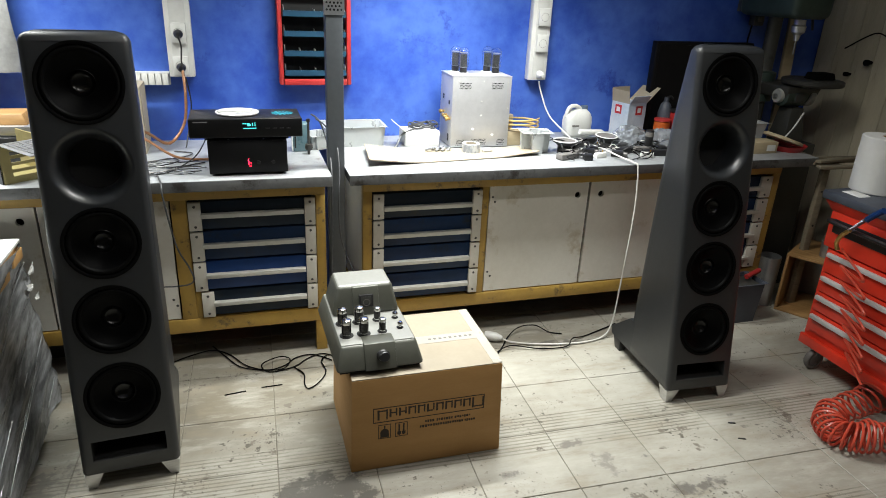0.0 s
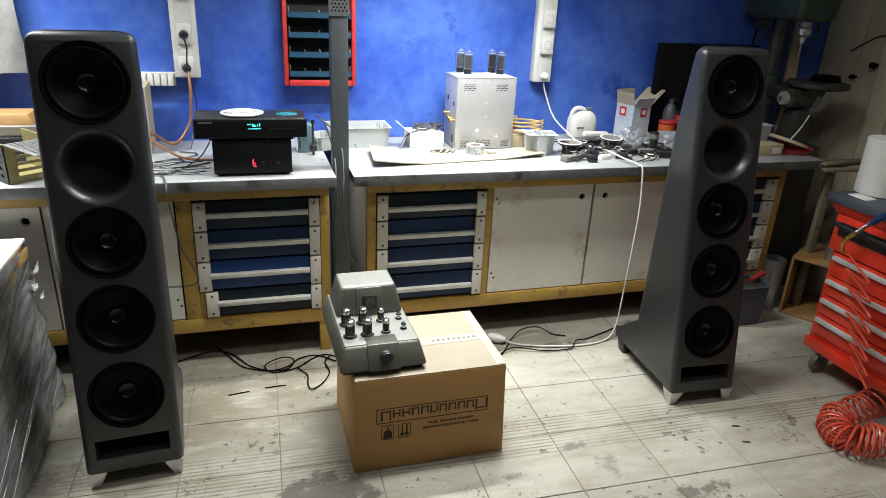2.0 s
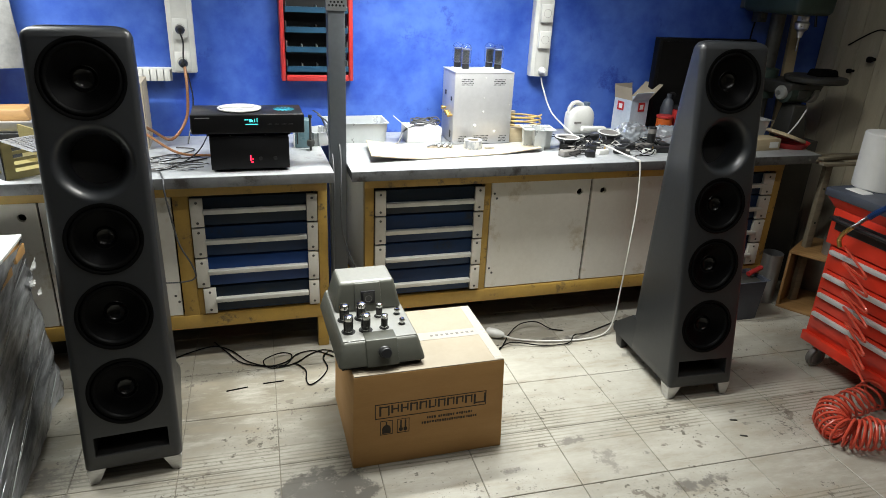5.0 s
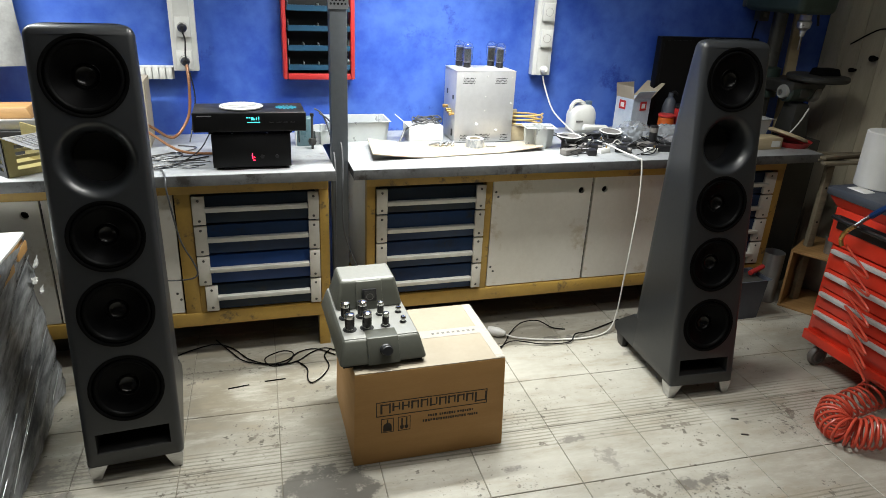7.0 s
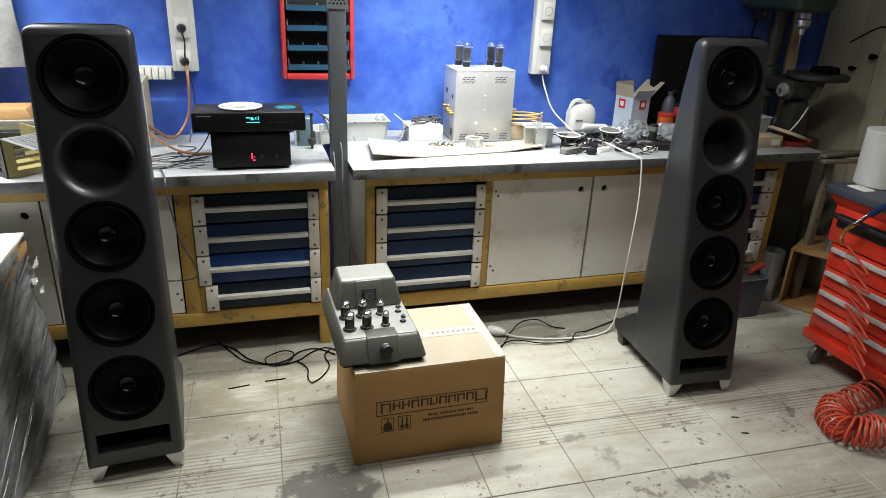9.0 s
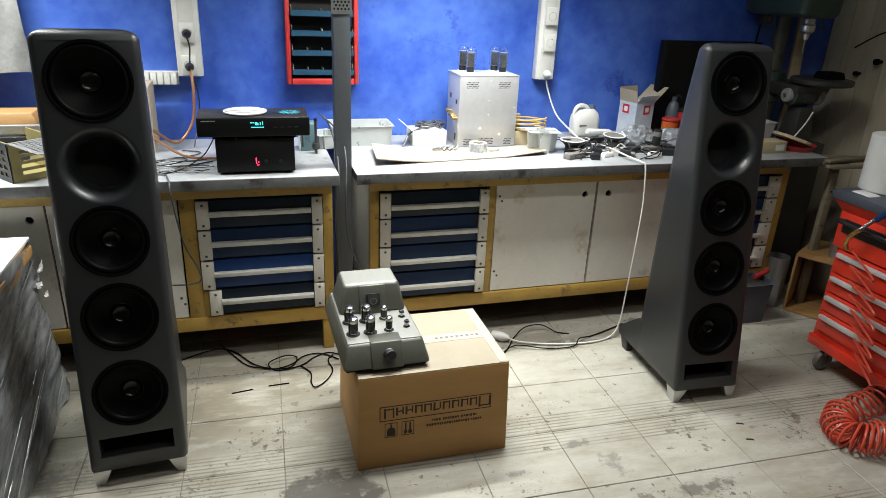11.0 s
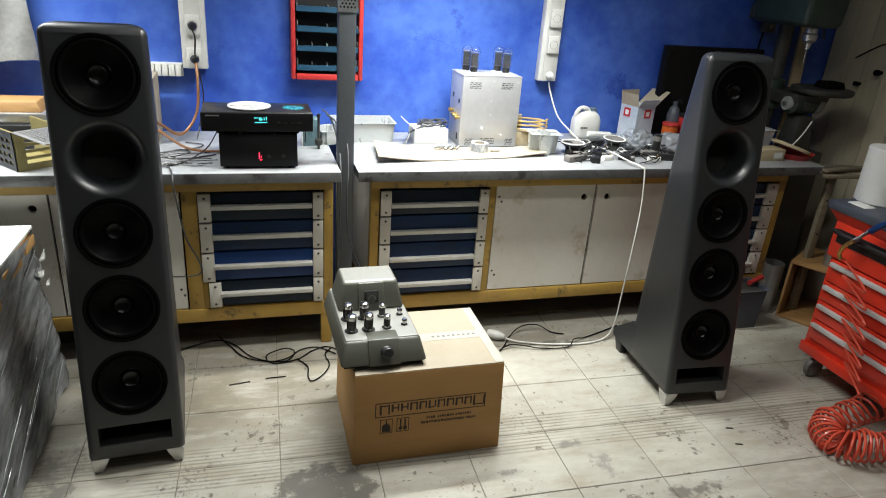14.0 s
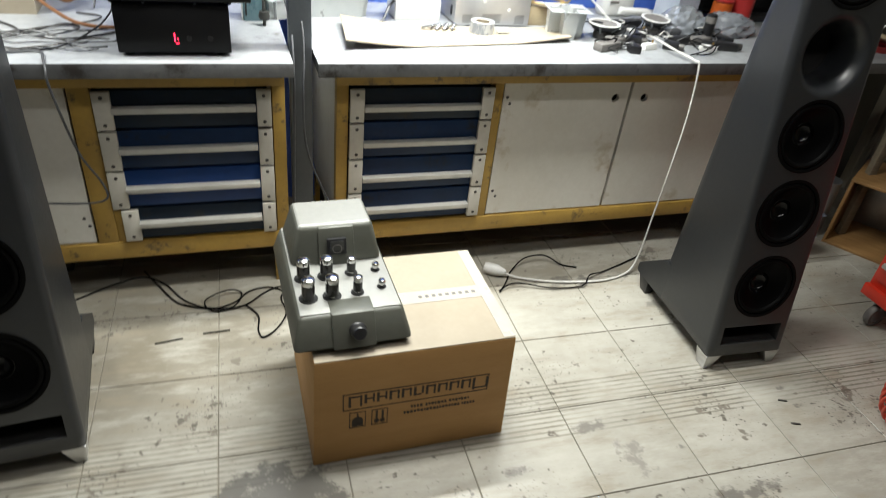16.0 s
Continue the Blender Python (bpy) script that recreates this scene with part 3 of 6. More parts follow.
def lathe(profile, segs=32, m=None, bm=None):
    """Spin (r, z) points round z; the ends close where r is 0."""
    bm = bm or bmesh.new()
    m = m or Matrix()
    rings = []
    for r, z in profile:
        if r < 1e-6:
            rings.append([bm.verts.new(m @ Vector((0, 0, z)))])
        else:
            rings.append([bm.verts.new(m @ Vector((r * math.cos(a), r * math.sin(a), z))) for a in (2 * math.pi * i / segs for i in range(segs))])
    for a, b in zip(rings, rings[1:]):
        for i in range(segs):
            j = (i + 1) % segs
            if len(a) == 1 and len(b) == 1:
                continue
            if len(a) == 1:
                bm.faces.new((a[0], b[i], b[j]))
            elif len(b) == 1:
                bm.faces.new((a[i], a[j], b[0]))
            else:
                bm.faces.new((a[i], a[j], b[j], b[i]))
    return bm


def shell(profile, thick, segs=24, m=None):
    """A lathed glass wall: the profile outside, and the same drawn in by its thickness inside."""
    inner = [(max(r - thick, 0.0), z - (thick if r - thick <= 0 else 0)) for r, z in profile[::-1]]
    return lathe(profile + inner[(1 if profile[-1][0] < 1e-6 and inner[0][0] < 1e-6 else 0) * 0:] + [profile[0]], segs, m)


def cyl(r, z0, z1, segs=24, m=None, bm=None, bevel=0.0):
    c = min(bevel, r * 0.5)
    prof = [(0, z0), (r - c, z0), (r, z0 + c), (r, z1 - c), (r - c, z1), (0, z1)] if c else [(0, z0), (r, z0), (r, z1), (0, z1)]
    return lathe(prof, segs, m, bm)


def smooth_line(pts, steps=6, closed=False):
    """Points along a Catmull-Rom curve through pts."""
    P = [Vector(p) for p in pts]
    out = []
    for i in range(len(P) - 1):
        a, b, c, d = P[max(i - 1, 0)], P[i], P[i + 1], P[min(i + 2, len(P) - 1)]
        for k in range(steps):
            t = k / steps
            out.append(0.5 * (2 * b + (c - a) * t + (2 * a - 5 * b + 4 * c - d) * t * t + (3 * b - a - 3 * c + d) * t ** 3))
    out.append(P[-1])
    return out


def sweep(pts, r, segs=8, bm=None, steps=6, raw=False):
    """A round tube along pts."""
    bm = bm or bmesh.new()
    line = [Vector(p) for p in pts] if raw else smooth_line(pts, steps)
    side, rings = None, []
    for i, p in enumerate(line):
        t = (line[min(i + 1, len(line) - 1)] - line[max(i - 1, 0)])
        t = t.normalized() if t.length > 1e-9 else Vector((0, 0, 1))
        if side is None:
            side = t.orthogonal().normalized()
        side = (side - t * side.dot(t))
        side = side.normalized() if side.length > 1e-6 else t.orthogonal().normalized()
        up = t.cross(side)
        rings.append([bm.verts.new(p + r * (math.cos(a) * side + math.sin(a) * up)) for a in (2 * math.pi * k / segs for k in range(segs))])
    for a, b in zip(rings, rings[1:]):
        for i in range(segs):
            bm.faces.new((a[i], a[(i + 1) % segs], b[(i + 1) % segs], b[i]))
    bm.faces.new(rings[0][::-1])
    bm.faces.new(rings[-1])
    return bm


def plate_with_holes(outline, holes, y0, y1, bm=None):
    """A plate in the xz plane between y0 and y1; holes go right through."""
    bm = bm or bmesh.new()
    loops = []
    for loop in [outline] + holes:
        vs = [bm.verts.new((x, y0, z)) for x, z in loop]
        loops.append([bm.edges.new((vs[i], vs[(i + 1) % len(vs)])) for i in range(len(vs))])
    made = bmesh.ops.triangle_fill(bm, use_beauty=True, use_dissolve=False, edges=[e for l in loops for e in l])
    faces = [g for g in made["geom"] if isinstance(g, bmesh.types.BMFace)]
    ext = bmesh.ops.extrude_face_region(bm, geom=faces)
    bmesh.ops.translate(bm, verts=[g for g in ext["geom"] if isinstance(g, bmesh.types.BMVert)], vec=(0, y1 - y0, 0))
    return bm


def circle(cx, cz, r, n=24):
    return [(cx + r * math.cos(2 * math.pi * i / n), cz + r * math.sin(2 * math.pi * i / n)) for i in range(n)]


def rect(x0, x1, z0, z1):
    return [(x0, z0), (x1, z0), (x1, z1), (x0, z1)]


def mesh_of(name, bm, material, angle=35):
    bmesh.ops.recalc_face_normals(bm, faces=bm.faces[:])
    me = bpy.data.meshes.new(name)
    bm.to_mesh(me)
    bm.free()
    me.materials.append(M[material] if isinstance(material, str) else material)
    me.shade_smooth()
    me.set_sharp_from_angle(angle=radians(angle))
    return me


def part(name, bm, material, parent, label="", at=None, angle=35):
    ob = new(name, mesh_of(name, bm, material, angle))
    ob.parent = parent
    if at is not None:
        ob.matrix_basis = at
    return tagged(ob, label)


def thing(name, label, category, at=None, group=""):
    ob = new(name)
    ob.empty_display_size = 0.05
    if at is not None:
        ob.matrix_basis = at
    return tagged(ob, label, category, group)


def solid(name, bm, material, label, category, at=None, group="", angle=35):
    ob = new(name, mesh_of(name, bm, material, angle))
    if at is not None:
        ob.matrix_basis = at
    return tagged(ob, label, category, group)


def structure(name, bm, material, label=""):
    ob = new(name, mesh_of(name, bm, material))
    return tagged(ob, label, "", "", "structure")


# ---- setting ----
WALL_Y, RIGHT_X, LEFT_X, BACK_Y, TOP_Z = 3.72, 3.62, -2.6, -2.2, 3.0
floor = structure("floor", cube(LEFT_X, RIGHT_X, BACK_Y, WALL_Y, -0.12, -0.004), "grout", "worn cream tiled workshop floor with dark scuffs")
structure("wall_north", cube(LEFT_X - 0.15, RIGHT_X + 0.15, WALL_Y, WALL_Y + 0.15, -0.12, TOP_Z), "blue_wall", "bright blue painted workshop wall, patchy and scuffed")
structure("wall_west", cube(LEFT_X - 0.15, LEFT_X, BACK_Y, WALL_Y, -0.12, TOP_Z), "room_wall", "plain dull workshop wall")
structure("wall_south", cube(LEFT_X - 0.15, RIGHT_X + 0.15, BACK_Y - 0.15, BACK_Y, -0.12, TOP_Z), "room_wall", "plain dull workshop wall")
wall_east = structure("wall_east", cube(RIGHT_X + 0.012, RIGHT_X + 0.15, BACK_Y, WALL_Y, -0.12, TOP_Z), "dark", "wall clad with vertical beige planks")
structure("ceiling", cube(LEFT_X - 0.15, RIGHT_X + 0.15, BACK_Y - 0.15, WALL_Y + 0.15, TOP_Z, TOP_Z + 0.1), "ceiling", "plain pale ceiling")


# ---- workbenches ----
SCREW = mesh_of("screw", lathe([(0, 0.0028), (0.003, 0.0028), (0.006, 0.001), (0.006, 0.0)], 10, pose(0, 0, 0, 90, 0, 0)), "screw")


def screw(owner, x, y, z):
    s = new("screw", SCREW)
    s.parent, s.matrix_basis = owner, pose(x, y, z)


def drawer(bench, x0, x1, y, z0, z1, plate_l, plate_r, material="drawer_blue", grip_at=0.5, tall=None):
    """A drawer front set back between two screwed white end plates, with a pale grip strip across it."""
    d = part("drawer", cube(x0 + 0.012, x1 - 0.012, y, y + 0.40, z0 + 0.005, z1 - 0.005, 0.002), material, bench)
    zc = z0 + (z1 - z0) * grip_at
    part("grip", cube(x0 + 0.05, x1 - 0.05, y - 0.028, y, zc - 0.0092, zc + 0.0092, 0.0015), "grip_white", d, "pale metal grip strip")
    for a, b in ((x0, x0 + plate_l), (x1 - plate_r, x1)):
        p = part("end_plate", cube(a, b, y - 0.018, y, z0 + 0.0045, z1 - 0.0045, 0.0015), "plate_white", d, "white painted end plate")
        for z in (z0 + 0.022, z1 - 0.022):
            screw(p, (a + b) / 2, y - 0.018, z)
    return d


def cabinet_door(bench, x0, x1, y, z0, z1, hole_x=None, hole_z=None, screws=()):
    holes = [circle(hole_x, hole_z, 0.0165)] if hole_x else []
    d = part("door", plate_with_holes(rect(x0, x1, z0, z1), holes, y, y + 0.018), "door_white", bench)
    if screws:
        for sx, sz in screws:
            screw(d, sx, y, sz)
    return d


FRONT = 3.080
TOP = 0.90


def bench_body(name, x0, x1, uprights, label, leg_xs):
    b = thing(name, label, "workbench", pose(0, 0, 0))
    part("top_rail", cube(x0, x1, FRONT - 0.012, FRONT + 0.035, 0.790, 0.852, 0.002), "yellow", b, "scuffed yellow painted rail")
    part("bottom_rail", cube(x0, x1, FRONT - 0.012, FRONT + 0.035, 0.162, 0.228, 0.002), "yellow", b, "scuffed yellow painted rail")
    for a, c in uprights:
        part("upright", cube(a, c, FRONT - 0.010, FRONT + 0.035, 0.228, 0.790, 0.002), "yellow", b)
    for lx in leg_xs:
        for ly in (FRONT - 0.008, 3.62):
            part("leg", cube(lx, lx + 0.05, ly, ly + 0.045, 0.0, 0.162, 0.002), "yellow", b)
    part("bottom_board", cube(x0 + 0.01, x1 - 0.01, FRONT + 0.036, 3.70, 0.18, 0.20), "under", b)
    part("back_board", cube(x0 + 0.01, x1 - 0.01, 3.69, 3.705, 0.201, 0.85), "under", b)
    part("side_panel", cube(x0, x0 + 0.018, FRONT + 0.036, 3.688, 0.201, 0.852), "door_white", b)
    part("side_panel", cube(x1 - 0.018, x1, FRONT + 0.036, 3.688, 0.201, 0.852), "door_white", b)
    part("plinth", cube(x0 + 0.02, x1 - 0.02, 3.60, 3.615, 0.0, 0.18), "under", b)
    return b


left_bench = bench_body("workbench", -1.75, 0.440, ((-1.75, -1.70), (-0.205, -0.142), (0.398, 0.440)), "yellow framed workbench with white doors and blue drawers", (-1.75, -0.95, 0.385))
part("upright", cube(-0.1415, -0.1185, FRONT - 0.006, FRONT + 0.030, 0.229, 0.358, 0.001), "yellow", left_bench)
ZL = (0.785, 0.650, 0.508, 0.364, 0.234)
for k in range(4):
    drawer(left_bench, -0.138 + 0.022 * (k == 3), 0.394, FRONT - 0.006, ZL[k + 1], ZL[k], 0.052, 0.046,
           ("drawer_dirty_shaded", "drawer_blue", "drawer_blue_bright", "drawer_dirty_shaded")[k], 0.52)
for a, b, hx in ((-0.702, -0.212, -0.655), (-1.20, -0.710, -0.768), (-1.695, -1.208, -1.26)):
    cabinet_door(left_bench, a, b, FRONT - 0.004, 0.234, 0.787, hx, 0.728, ((-0.235, 0.33), (-0.222, 0.30)) if b > -0.3 else ())

right_bench = bench_body("workbench", 0.612, 2.935, ((0.612, 0.653), (1.190, 1.224), (2.36, 2.40), (2.885, 2.935)), "yellow framed workbench with white doors and blue drawers", (0.614, 2.88))
ZR = (0.783, 0.655, 0.514, 0.374, 0.238)
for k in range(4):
    drawer(right_bench, 0.657, 1.186, FRONT - 0.006, ZR[k + 1], ZR[k], 0.050, 0.046, "drawer_blue" if k else "drawer_dirty_shaded", 0.42)
for k in range(4):
    drawer(right_bench, 2.41, 2.878, FRONT - 0.006, ZR[k + 1], ZR[k], 0.050, 0.070, "drawer_blue", 0.45)
cabinet_door(right_bench, 1.229, 1.760, FRONT - 0.004, 0.234, 0.788, 1.704, 0.724, ((1.245, 0.735), (1.258, 0.71), (1.245, 0.34), (1.26, 0.315)))
cabinet_door(right_bench, 1.773, 2.352, FRONT - 0.004, 0.234, 0.788, 1.835, 0.724, ())


def slab(name, x0, x1, y0, y1):
    t = thing(name, "grey zinc-covered worktop, scratched and dusty", "worktop")
    part("board", cube(x0 + 0.004, x1 - 0.004, y0 + 0.004, y1, TOP - 0.046, TOP - 0.003, 0.002), "worktop_edge", t)
    part("zinc_sheet", cube(x0, x1, y0 + 0.003, y1, TOP - 0.003, TOP, 0.001), "worktop", t, "grey zinc sheet")
    part("edge_band", cube(x0, x1, y0, y0 + 0.003, TOP - 0.045, TOP - 0.001, 0.001), "worktop_edge", t, "stained grey metal edge")
    return t


slab("worktop", -1.78, 0.460, 2.968, 3.716)
slab("worktop", 0.536, 3.06, 2.965, 3.716)

# ---- steel post between the benches ----
post = thing("steel_post", "grey painted steel post with perforated plate, between the benches", "post", pose(0.497, 3.12, 0))
part("shaft", cube(-0.036, 0.036, -0.03, 0.03, 0, 2.95, 0.004), "post", post)
bm = bmesh.new()
holes = [circle(-0.03 + 0.015 * i + 0.0075 * (j % 2), 1.565 + 0.0135 * j, 0.0048, 10) for j in range(24) for i in range(5) if -0.035 < -0.03 + 0.015 * i + 0.0075 * (j % 2) < 0.034]
part("perforated_plate", plate_with_holes(rect(-0.042, 0.042, 1.545, 1.90), holes, -0.036, -0.0315), "galv", post, "perforated galvanised plate")
part("plate_backing", cube(-0.030, 0.030, -0.0312, -0.0302, 1.55, 1.89), "dark", post)


# ---- loudspeakers ----
def round_rect(x, yf, yb, r, n=5, back=None):
    """Ring of a rounded rectangle, from the front's left end round the left side and back to the front's right end."""
    pts = []
    b = back or r
    for cx, cy, a0, r in ((-x + r, yf + r, 270, r), (-x + b, yb - b, 180, b), (x - b, yb - b, 90, b), (x - r, yf + r, 0, r)):
        for k in range(n + 1):
            a = radians(a0 - 90 * k / n)
            pts.append((cx + r * math.cos(a), cy + r * math.sin(a)))
    return pts


SLOPE, FOOT = 0.158, 0.062
BACK = ((0.062, 0.415), (0.105, 0.414), (0.30, 0.409), (0.50, 0.402), (0.75, 0.395), (0.95, 0.388), (1.13, 0.380), (1.30, 0.362), (1.42, 0.345), (1.475, 0.336))


def speaker_shell():
    bm = bmesh.new()
    front = lambda z: SLOPE * (z - FOOT)
    half = lambda z: 0.157 - 0.004 * (z - FOOT) / 1.42
    rings = []
    levels = [(z, yb, 0.0) for z, yb in BACK]
    levels = [(0.062, 0.412, 0.006)] + [(0.068, 0.415, 0.0)] + levels[1:] + [(1.486, 0.334, 0.004), (1.494, 0.334, 0.010), (1.500, 0.335, 0.020), (1.504, 0.336, 0.034), (1.506, 0.338, 0.046)]
    for z, yb, inset in levels:
        rings.append([bm.verts.new((x, y, z)) for x, y in round_rect(half(z) - inset, front(min(z, 1.475)) + inset, yb - inset, max(0.022 - inset, 0.008), 7, max(0.075 - inset, 0.012))])
    n = len(rings[0])
    lo, hi = 1, len(levels) - 6
    for k in range(len(rings) - 1):
        for i in range(n):
            j = (i + 1) % n
            if i == n - 1 and lo <= k < hi:
                continue
            bm.faces.new((rings[k][i], rings[k][j], rings[k + 1][j], rings[k + 1][i]))
    bm.faces.new(rings[0])
    bm.faces.new(rings[-1][::-1])
    bm.edges.ensure_lookup_table()

    def edge(a, b):
        return bm.edges.get((a, b)) or bm.edges.new((a, b))

    border = [edge(rings[k][0], rings[k + 1][0]) for k in range(lo, hi)] + [edge(rings[k][-1], rings[k + 1][-1]) for k in range(lo, hi)]
    border += [edge(rings[lo][0], rings[lo][-1]), edge(rings[hi][0], rings[hi][-1])]
    for z, r in DRIVERS:
        s = math.sqrt(1 + SLOPE ** 2)
        ring = [bm.verts.new((r * math.cos(a), front(z + r * math.sin(a) / s), z + r * math.sin(a) / s)) for a in (2 * math.pi * i / 40 for i in range(40))]
        border += [bm.edges.new((ring[i], ring[(i + 1) % 40])) for i in range(40)]
    slot = [bm.verts.new((x, front(z), z)) for x, z in rect(-0.118, 0.118, 0.112, 0.184)]
    border += [bm.edges.new((slot[i], slot[(i + 1) % 4])) for i in range(4)]
    bmesh.ops.triangle_fill(bm, use_beauty=True, use_dissolve=False, edges=border)
    return bm


DRIVERS = ((1.358, 0.124), (1.105, 0.124), (0.863, 0.1165), (0.607, 0.1175), (0.338, 0.1185))
LEAN = math.degrees(math.atan(SLOPE))


def loudspeaker(at):
    s = thing("floor_speaker", "tall dark grey floor-standing loudspeaker with five round drivers", "loudspeaker", at, "pair of loudspeakers")
    part("cabinet", speaker_shell(), "cabinet", s, angle=50)
    for k, (z, r) in enumerate(DRIVERS):
        # the lathe's z points out of the baffle
        m = Matrix.Translation((0, SLOPE * (z - FOOT), z)) @ pose(0, 0, 0, 90 - LEAN, 0, 0)
        if k == 1:
            prof = [(r - 0.042 * math.sin(a), -0.090 * (1 - math.cos(a))) for a in (radians(90 * k / 22) for k in range(23))] + [(0.080, -0.15)]
            horn = part("horn", lathe(prof, 64, m), "horn_paint", s, "flared horn mouth painted dark grey", angle=80)
            part("throat", lathe([(0.082, -0.120), (0.0, -0.121)], 32, m), "dark", horn)
            continue
        ring = part("driver", lathe([(r + 0.0015, 0.0), (r + 0.0015, 0.0022), (r - 0.004, 0.003), (r - 0.009, 0.001), (r - 0.011, -0.005)], 56, m), "driver_rubber", s, "black round driver")
        part("surround", lathe([(r - 0.011, -0.005), (r - 0.014, 0.000), (r - 0.019, 0.0022), (r - 0.024, 0.0005), (r - 0.028, -0.007)], 56, m), "driver_rubber", ring, angle=80)
        rc = r - 0.028
        cone = [(rc, -0.007), (rc * 0.9, -0.013), (rc * 0.75, -0.021), (rc * 0.6, -0.028), (rc * 0.44, -0.034)]
        part("cone", lathe(cone, 56, m), "cone", ring, "satin black cone", angle=80)
        rb = rc * 0.44
        cap = [(rb, -0.034), (rb * 0.97, -0.0325)] + [(rb * 0.95 * math.cos(a), -0.0325 - 0.026 * math.sin(a)) for a in (radians(9 * k) for k in range(10))] + [(0, -0.0585)]
        part("dust_cap", lathe(cap, 48, m), "cap", ring, "glossy black dished dust cap", angle=80)
    # low wedge behind the body, its top sloping down to the back
    bm = bmesh.new()
    rows = [[bm.verts.new((x, y, z)) for y, z in ((0.20, 0.064), (0.538, 0.064), (0.544, 0.072), (0.544, 0.100), (0.536, 0.108), (0.385, 0.225), (0.20, 0.225))] for x in (-0.1565, 0.1565)]
    bm.faces.new(rows[0])
    bm.faces.new(rows[1][::-1])
    for i in range(7):
        bm.faces.new((rows[0][i], rows[0][(i + 1) % 7], rows[1][(i + 1) % 7], rows[1][i]))
    bmesh.ops.bevel(bm, geom=[e for e in bm.edges if abs(e.verts[0].co.x - e.verts[1].co.x) < 1e-5 and e.verts[0].co.y > 0.3], offset=0.004, segments=2, affect="EDGES")
    part("plinth", bm, "cabinet", s, "sloping rear plinth")
    bm = bmesh.new()
    a, b = rect(-0.118, 0.118, 0.112, 0.184), 0.12
    f = [bm.verts.new((x, SLOPE * (z - FOOT), z)) for x, z in a]
    g = [bm.verts.new((x * 0.94, SLOPE * (z - FOOT) + b, z)) for x, z in a]
    for i in range(4):
        bm.faces.new((f[i], f[(i + 1) % 4], g[(i + 1) % 4], g[i]))
    bm.faces.new(g)
    part("port", bm, "dark", s, "black slot-shaped port")
    for sx in (-1, 1):
        for y0, y1 in ((0.006, 0.075), (0.45, 0.52)):
            bm = bmesh.new()
            x_out, x_in = sx * 0.154, sx * 0.092
            xo2, xi2 = sx * 0.148, sx * 0.120
            lo = (min(xo2, xi2), max(xo2, xi2), y0 + 0.004, y1 - 0.02, 0.0)
            hi = (min(x_out, x_in), max(x_out, x_in), y0, y1, FOOT)
            taper(bm, lo, hi, 0.002)
            # rear feet are aluminium too; black stands for their shade
            part("foot", bm, "alu" if y0 < 0.1 else "black", s, "bright aluminium wedge foot" if y0 < 0.1 else "aluminium wedge foot blackened for the shade behind")
    return s


right_speaker = loudspeaker(pose(1.972, 2.270, 0, 0, 0, -3.5))
left_speaker = copy_thing(right_speaker, pose(-0.344, 2.300, 0, 0, 0, 4.0))

# ---- carton with the valve preamplifier ----
carton = thing("cardboard_box", "brown printed cardboard carton standing upside down", "box", pose(0.403, 2.168, 0))
CW, CD, CH = 0.583, 0.470, 0.387
bm = bmesh.new()
taper(bm, (0, CW, 0, CD, 0), (0.006, CW - 0.010, 0.014, CD - 0.014, CH - 0.004), 0.004)
part("body", bm, "card", carton)
for y0, y1 in ((0.016, CD / 2 - 0.0015), (CD / 2 + 0.0015, CD - 0.016)):
    part("flap", cube(0.008, CW - 0.012, y0, y1, CH - 0.004, CH, 0.0015), "card_pale", carton, "pale upper flap")
part("tape_strip", cube(0.007, CW - 0.011, CD / 2 - 0.028, CD / 2 + 0.028, CH + 0.0003, CH + 0.001), "tape", carton, "clear packing tape")
part("tape_strip", cube(CW - 0.046, CW - 0.0095, 0.02, CD - 0.02, CH + 0.0003, CH + 0.0012), "tape", carton, "wrinkled tape along the edge")


def printed_frame(bm, x0, x1, z0, z1, y, w=0.004):
    for a, b, c, d in ((x0, x1, z0, z0 + w), (x0, x1, z1 - w, z1), (x0, x0 + w, z0, z1), (x1 - w, x1, z0, z1)):
        box(bm, a, b, y - 0.0008, y, c, d)


# the print lies in the front's own plane, which leans back a little
PRINT = pose(-0.014, 0.0005, 0.010, -math.degrees(math.atan(0.014 / CH)), 0, 0)
bm = bmesh.new()
printed_frame(bm, 0.096, 0.522, 0.190, 0.252, 0, 0.0032)
part("print_frame", bm, "ink", carton, "dark printed frame", PRINT)
x = 0.112
rnd = random.Random(8)
for k in range(11):
    w, tall = (0.046, 0.044) if k == 10 else (0.038, 0.042) if k == 0 else (0.029, 0.034)
    z1 = 0.243
    bm = bmesh.new()
    box(bm, x, x + 0.0075, -0.0008, 0, z1 - tall, z1)
    box(bm, x + w - 0.0055, x + w, -0.0008, 0, z1 - tall + 0.003 * (k % 3), z1)
    zc = z1 - tall * rnd.choice((0.12, 0.5, 0.88))
    box(bm, x + 0.0075, x + w - 0.0055, -0.0008, 0, zc - 0.0025, zc + 0.0025)
    part("print_mark", bm, "ink", carton, "", PRINT)
    x += w + 0.0062
for z0, words in ((0.163, ((0.292, 0.328), (0.336, 0.398), (0.406, 0.468))), (0.143, ((0.272, 0.440), (0.447, 0.488)))):
    for x0, x1 in words:
        bm = bmesh.new()
        while x0 < x1 - 0.004:
            w = rnd.uniform(0.0045, 0.0085)
            box(bm, x0, min(x0 + w, x1), -0.0008, 0, z0 + rnd.uniform(0, 0.003), z0 + 0.0105)
            x0 += w + 0.0028
        part("print_bar", bm, "ink", carton, "printed line", PRINT)
